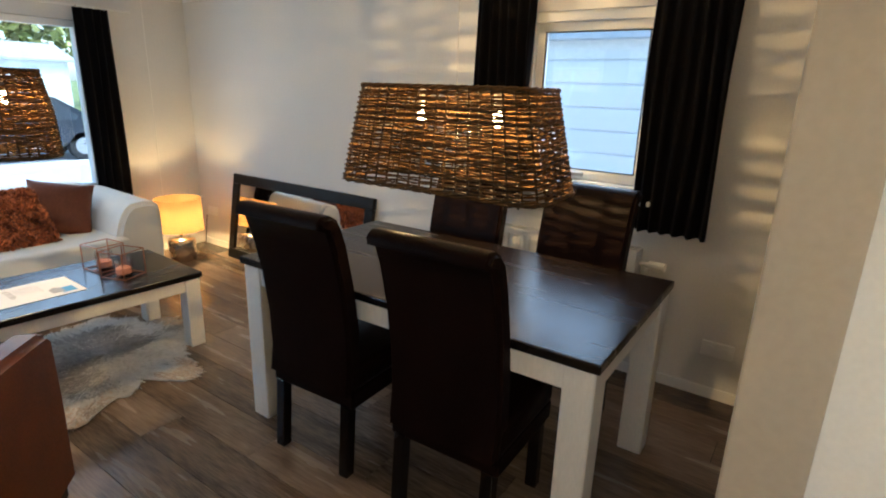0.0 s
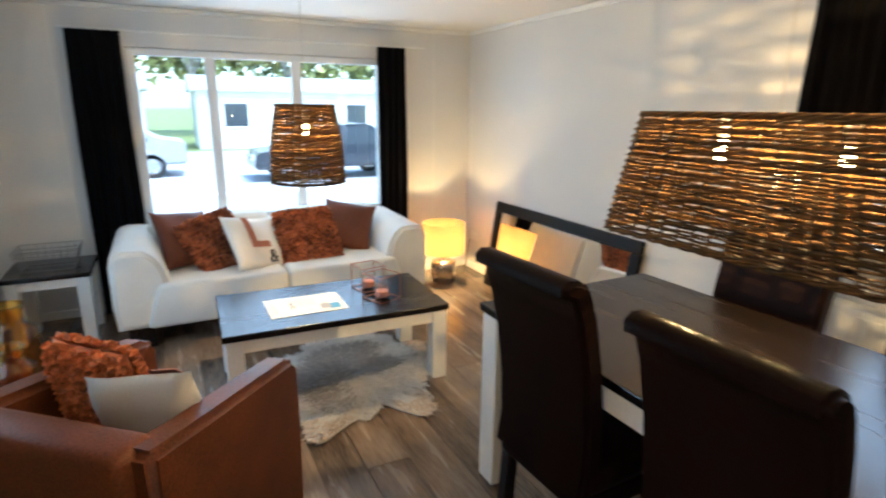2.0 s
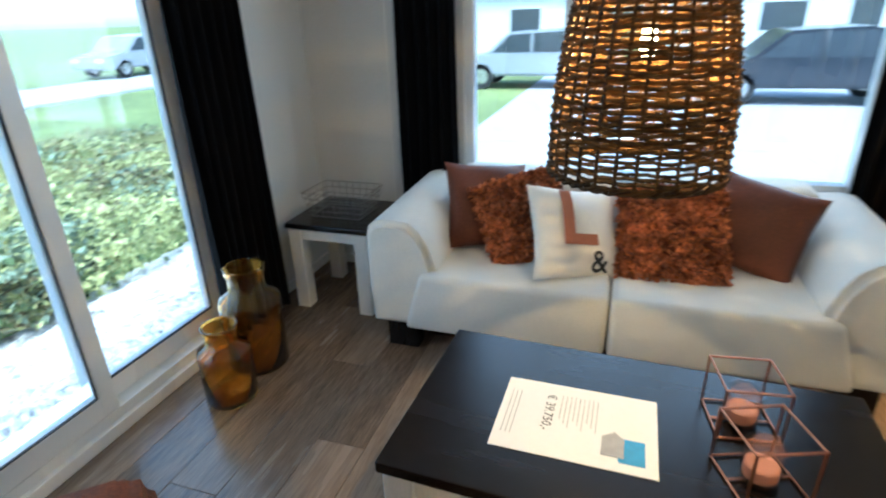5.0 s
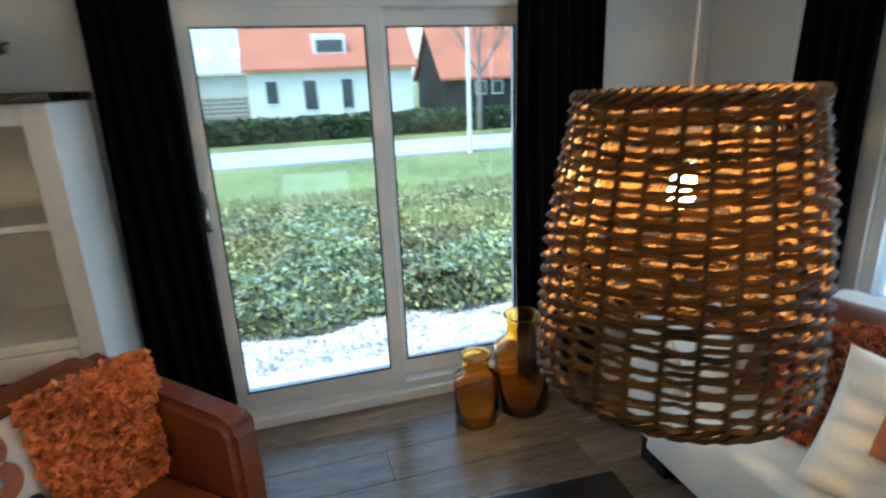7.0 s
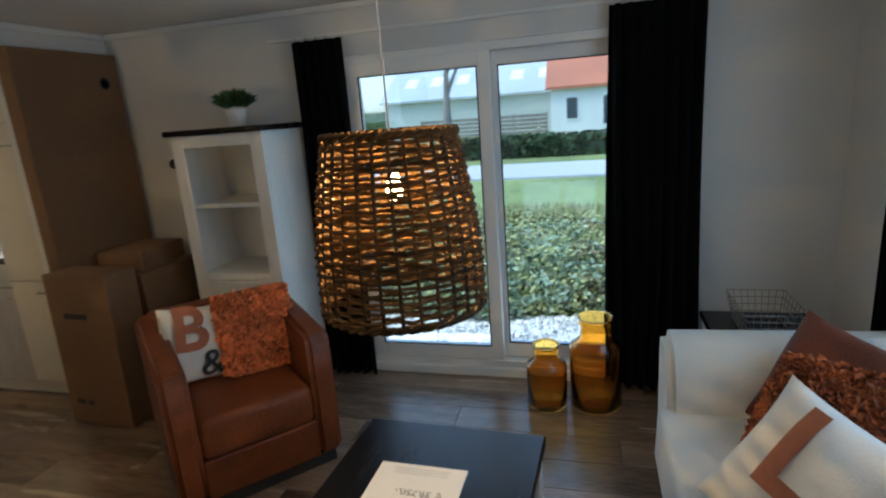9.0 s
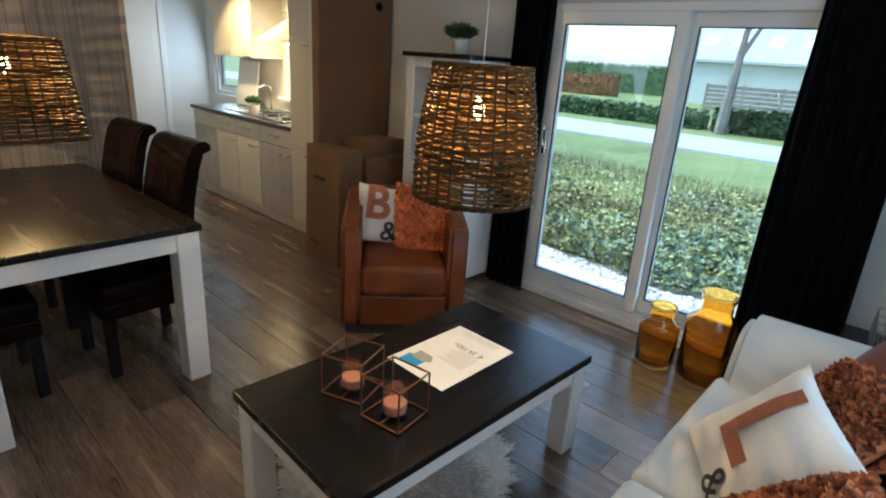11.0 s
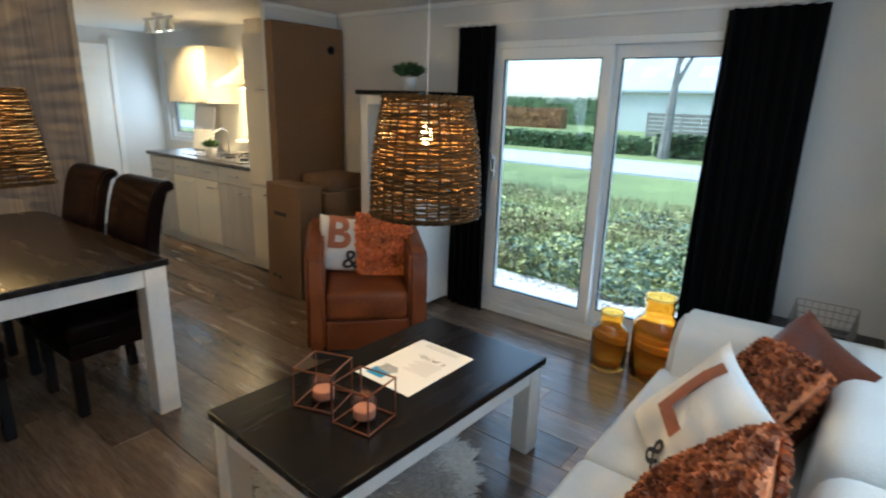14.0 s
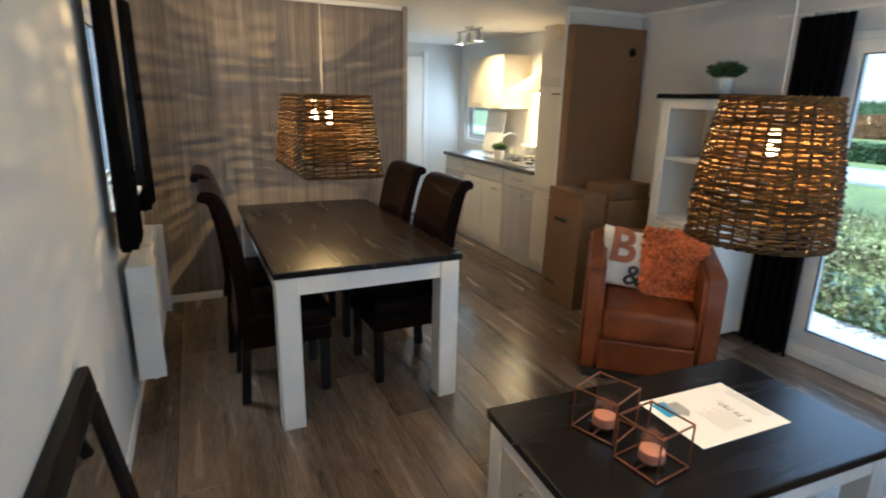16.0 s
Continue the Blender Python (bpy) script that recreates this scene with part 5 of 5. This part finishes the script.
home = house("white plastered house with a red tiled roof", "house", pose(-33, -1.3, G), 7, 10.0, 3.0, 6.4, PLASTER, TILE_RED, [(0.9, 0.9, 0.8, 1.4), (3.1, 0.45, 0.9, 1.85), (5.4, 0.45, 0.8, 1.85), (7.7, 0.45, 0.85, 1.85)])
dormer = part("dormer", prism(bmesh.new(), [(-0.55, 3.55), (-0.55, 4.75), (-2.4, 5.1), (-2.4, 3.55)], 4.0, 6.0, "y"), PLASTER, home, "white dormer in the roof")
part("pane", bm_box(-0.545, -0.53, 4.2, 5.8, 3.85, 4.55), DARK_GLASS, dormer)
part("chimney", bm_box(-3.7, -3.1, 8.6, 9.2, 5.6, 7.2, bevel=0.02), BARK, home, "brick chimney")
house("black timber shed with a red tiled roof", "shed", pose(-33.5, 10.9, G), 7, 10, 2.1, 5.6, TIMBER, TILE_RED, [(2.2, 0.9, 0.8, 0.9), (3.4, 0.9, 0.8, 0.9)], [(5.6, 2.4, 2.0)])
barn = house("long pale grey farm barn with rooflights", "barn", pose(-38, -14.3, G), 12, 13.5, 3.0, 6.2, BARN, SLATE, [])
for k in range(6):
    part("rooflight", prism(bmesh.new(), [(-1.6, 3.90), (-1.6, 3.95), (-3.0, 4.69), (-3.0, 4.64)], 1.2 + 2.1 * k, 2.1 + 2.1 * k, "y"), PVC, barn, "white rooflight")
fence = thing("fence", "grey wooden fence in front of the barn", "fence", pose(-30, -9.0, G))
for k in range(5):
    part("post", bm_box(-0.05, 0.05, k * 1.9, k * 1.9 + 0.1, 0, 1.5), BARK, fence)
for k in range(6):
    part("board", bm_box(0.051, 0.075, 0, 7.7, 0.12 + 0.23 * k, 0.30 + 0.23 * k), BARK, fence)


def tree(label, m, height, r0, leaves, mat, seed, spread=0.36):
    """A trunk with forking limbs and, at choice, a loose crown."""
    r = random.Random(seed)
    t = thing("tree", label, "tree", m)
    bm = bmesh.new()
    tips = []

    def limb(p, d, length, rad, depth):
        pts = [p]
        for _ in range(4):
            bend = 0.10 if depth else 0.025
            d = (d + Vector((r.gauss(0, bend), r.gauss(0, bend), 0.05))).normalized()
            pts.append(pts[-1] + d * length / 4)
        for i in range(4):
            k0, k1 = rad * (1 - 0.14 * i), rad * (1 - 0.14 * (i + 1))
            u = d.orthogonal().normalized()
            w = d.cross(u)
            n = 7 if depth == 0 else 4
            a = [bm.verts.new(pts[i] + k0 * (math.cos(6.283 * q / n) * u + math.sin(6.283 * q / n) * w)) for q in range(n)]
            b = [bm.verts.new(pts[i + 1] + k1 * (math.cos(6.283 * q / n) * u + math.sin(6.283 * q / n) * w)) for q in range(n)]
            for q in range(n):
                bm.faces.new((a[q], a[(q + 1) % n], b[(q + 1) % n], b[q]))
        if depth < 4:
            for _ in range(3 if depth else 4):
                nd = (d + Vector((r.uniform(-1, 1), r.uniform(-1, 1), r.uniform(-0.1, 0.8))) * 0.85).normalized()
                limb(pts[r.choice((2, 3, 4))] if depth else pts[r.choice((3, 4))], nd, length * r.uniform(0.55, 0.75), rad * 0.48, depth + 1)
        else:
            tips.append(pts[-1])
    limb(Vector((0, 0, 0)), Vector((0, 0, 1)), height * 0.42, r0, 0)
    part("trunk", bm, BARK, t, "grey trunk and limbs")
    if leaves:
        leaf_cloud("crown", mat, "loose leaves", "", leaves, lambda q: q.choice(tips) + Vector((q.gauss(0, 0.4), q.gauss(0, 0.4), q.gauss(0, 0.35))), (0.07, 0.16), seed + 1, t)
    return t


tree("bare grey roadside tree", pose(-17.3, -4.1, G), 7.8, 0.21, 500, SHRUB_DRY, 41)
tree("bare grey roadside tree", pose(-17.8, 7.6, G), 6.5, 0.13, 600, SHRUB_DRY, 43)
for k, (x, y, h) in enumerate(((-9, 33, 9), (-3, 36, 10), (3, 34, 9), (9, 36, 11), (16, 34, 9), (-52, -34, 10), (-55, -48, 9))):
    tree("leafy green tree on the edge of the yard", pose(x, y, G, 0, 0, 40 * k), h, 0.22, 8000, SHRUB, 60 + 2 * k)
leaf_cloud("far_woods", SHRUB, "green line of trees beyond the yard", "trees", 12000, lambda q: (q.uniform(-24, 34), q.uniform(38, 42), G + (3.2 + 4.6 * q.random() ** 0.6) * (1 + 0.35 * noise.noise((q.uniform(-24, 34) * 0.2, 0.0, 4.0)))), (0.2, 0.5), 91)
pole = tagged(part("lamp_post", turned(bmesh.new(), [(0.07, 0), (0.06, 0.5), (0.045, 5.5)], 12), PVC, None, m=pose(-11.45, 5.0, G)), "white roadside lamp post", "post")


def chalet(label, m, lx, wins):
    t = thing("chalet", label, "chalet", m)
    part("wall", bm_box(0, lx, 0, 3.4, 0, 2.5), PLASTER, t)
    part("roof", prism(bmesh.new(), [(-0.25, 2.42), (3.65, 2.42), (3.65, 2.5), (1.7, 3.15), (-0.25, 2.5)], -0.25, lx + 0.25, "x"), SLATE, t)
    for k in range(9):
        part("board", bm_box(0.01, lx - 0.01, -0.02, -0.001, 0.05 + k * 0.27, 0.30 + k * 0.27, bevel=0.006), PLASTER, t)
    for x, w in wins:
        wd = part("window", bm_box(x, x + w, -0.06, -0.022, 0.9, 2.0, bevel=0.01), PVC, t)
        part("pane", bm_box(x + 0.07, x + w - 0.07, -0.066, -0.061, 0.97, 1.93), DARK_GLASS, wd)
    return t


chalet("white boarded holiday chalet across the yard", pose(-7.5, 22.5, G), 8.0, [(1.2, 1.3), (4.6, 1.3)])
chalet("white boarded holiday chalet across the yard", pose(2.5, 23.5, G), 8.5, [(1.0, 1.1), (3.6, 1.6), (6.4, 1.1)])
chalet("white boarded holiday chalet beside the house", pose(7.4, 2.5, G, 0, 0, -90), 7.0, [(3.55, 0.9), (5.6, 0.8)])


def car(label, m, paint, seed=0):
    c = thing("car", label, "car", m, "parked cars")
    bm = prism(bmesh.new(), [(0, 0.32), (0.05, 0.72), (0.95, 0.86), (1.5, 1.36), (2.9, 1.42), (3.6, 1.0), (4.2, 0.92), (4.25, 0.35)], 0, 1.7, "y")
    bmesh.ops.bevel(bm, geom=bm.edges[:], offset=0.06, segments=2, affect="EDGES")
    body = part("body", bm, paint, c, smooth=False)
    for a in ([(1.12, 0.9), (1.55, 1.3), (2.05, 1.33), (2.05, 0.9)], [(2.12, 0.9), (2.12, 1.33), (2.85, 1.36), (3.35, 1.0), (3.3, 0.9)]):
        for y in (-0.012, 1.692):
            part("window", prism(bmesh.new(), a, y, y + 0.02, "y"), DARK_GLASS, c)
    for x in (0.8, 3.4):
        for y in (0.0, 1.5):
            w = part("wheel", turned(bmesh.new(), [(0.14, 0), (0.30, 0.0), (0.32, 0.03), (0.32, 0.17), (0.30, 0.2), (0.14, 0.2)], 24), TYRE, c, "black tyre", m=pose(x, y + 0.2, 0.32, 90, 0, 0))
            part("rim", turned(bmesh.new(), [(0.19, -0.004), (0.19, 0.204)], 16), STEEL, w)
    for y in (0.15, 1.25):
        part("headlight", bm_box(-0.01, 0.04, y, y + 0.3, 0.55, 0.68, bevel=0.01), PVC, c, "pale headlight")
    return c


car("dark parked car in the yard", pose(3.0, 11.5, G), CAR_PAINT)
car("silver parked car in the yard", pose(-2.6, 13.5, G), CAR_SILVER)
car("dark parked car in the yard", pose(-8.4, 10.0, G), CAR_PAINT)
car("silver parked car on the road", pose(-15.2, 14.5, G + 0.016, 0, 0, 90), CAR_SILVER)

# ---- laminate boards ----
floor = thing("floor", "grey-brown oak laminate board floor", "floor", kind="structure")
PW, PL = 0.193, 1.285
rnd = random.Random(3)
shapes = {}
count = 0
x = 0.0
row = 0
while x < W - 0.01:
    x1 = min(x + PW, W)
    y = BACK - PL * ((row * 0.37) % 1)
    while y < FAR:
        a, b = max(y, BACK), min(y + PL, FAR)
        if b - a > 0.02:
            key = (round(x1 - x, 4), round(b - a, 4))
            if key not in shapes:
                bm = bm_box(0.0008, key[0] - 0.0008, 0.0008, key[1] - 0.0008, -0.012, 0.0, bevel=0.0012, seg=1)
                shapes[key] = mesh_of("board", bm, PLANK)
            ob = new("board", shapes[key])
            ob.parent = floor
            ob.location = (x, a, 0)
        y += PL
    x += PW
    row += 1
knot = turned(bmesh.new(), [(0.012, 0.0003), (0.011, 0.0012)], 14)
tagged(part("wood_knot", knot, JOINT, floor, "small dark knot in a board", m=pose(1.577, -0.806, 0)))
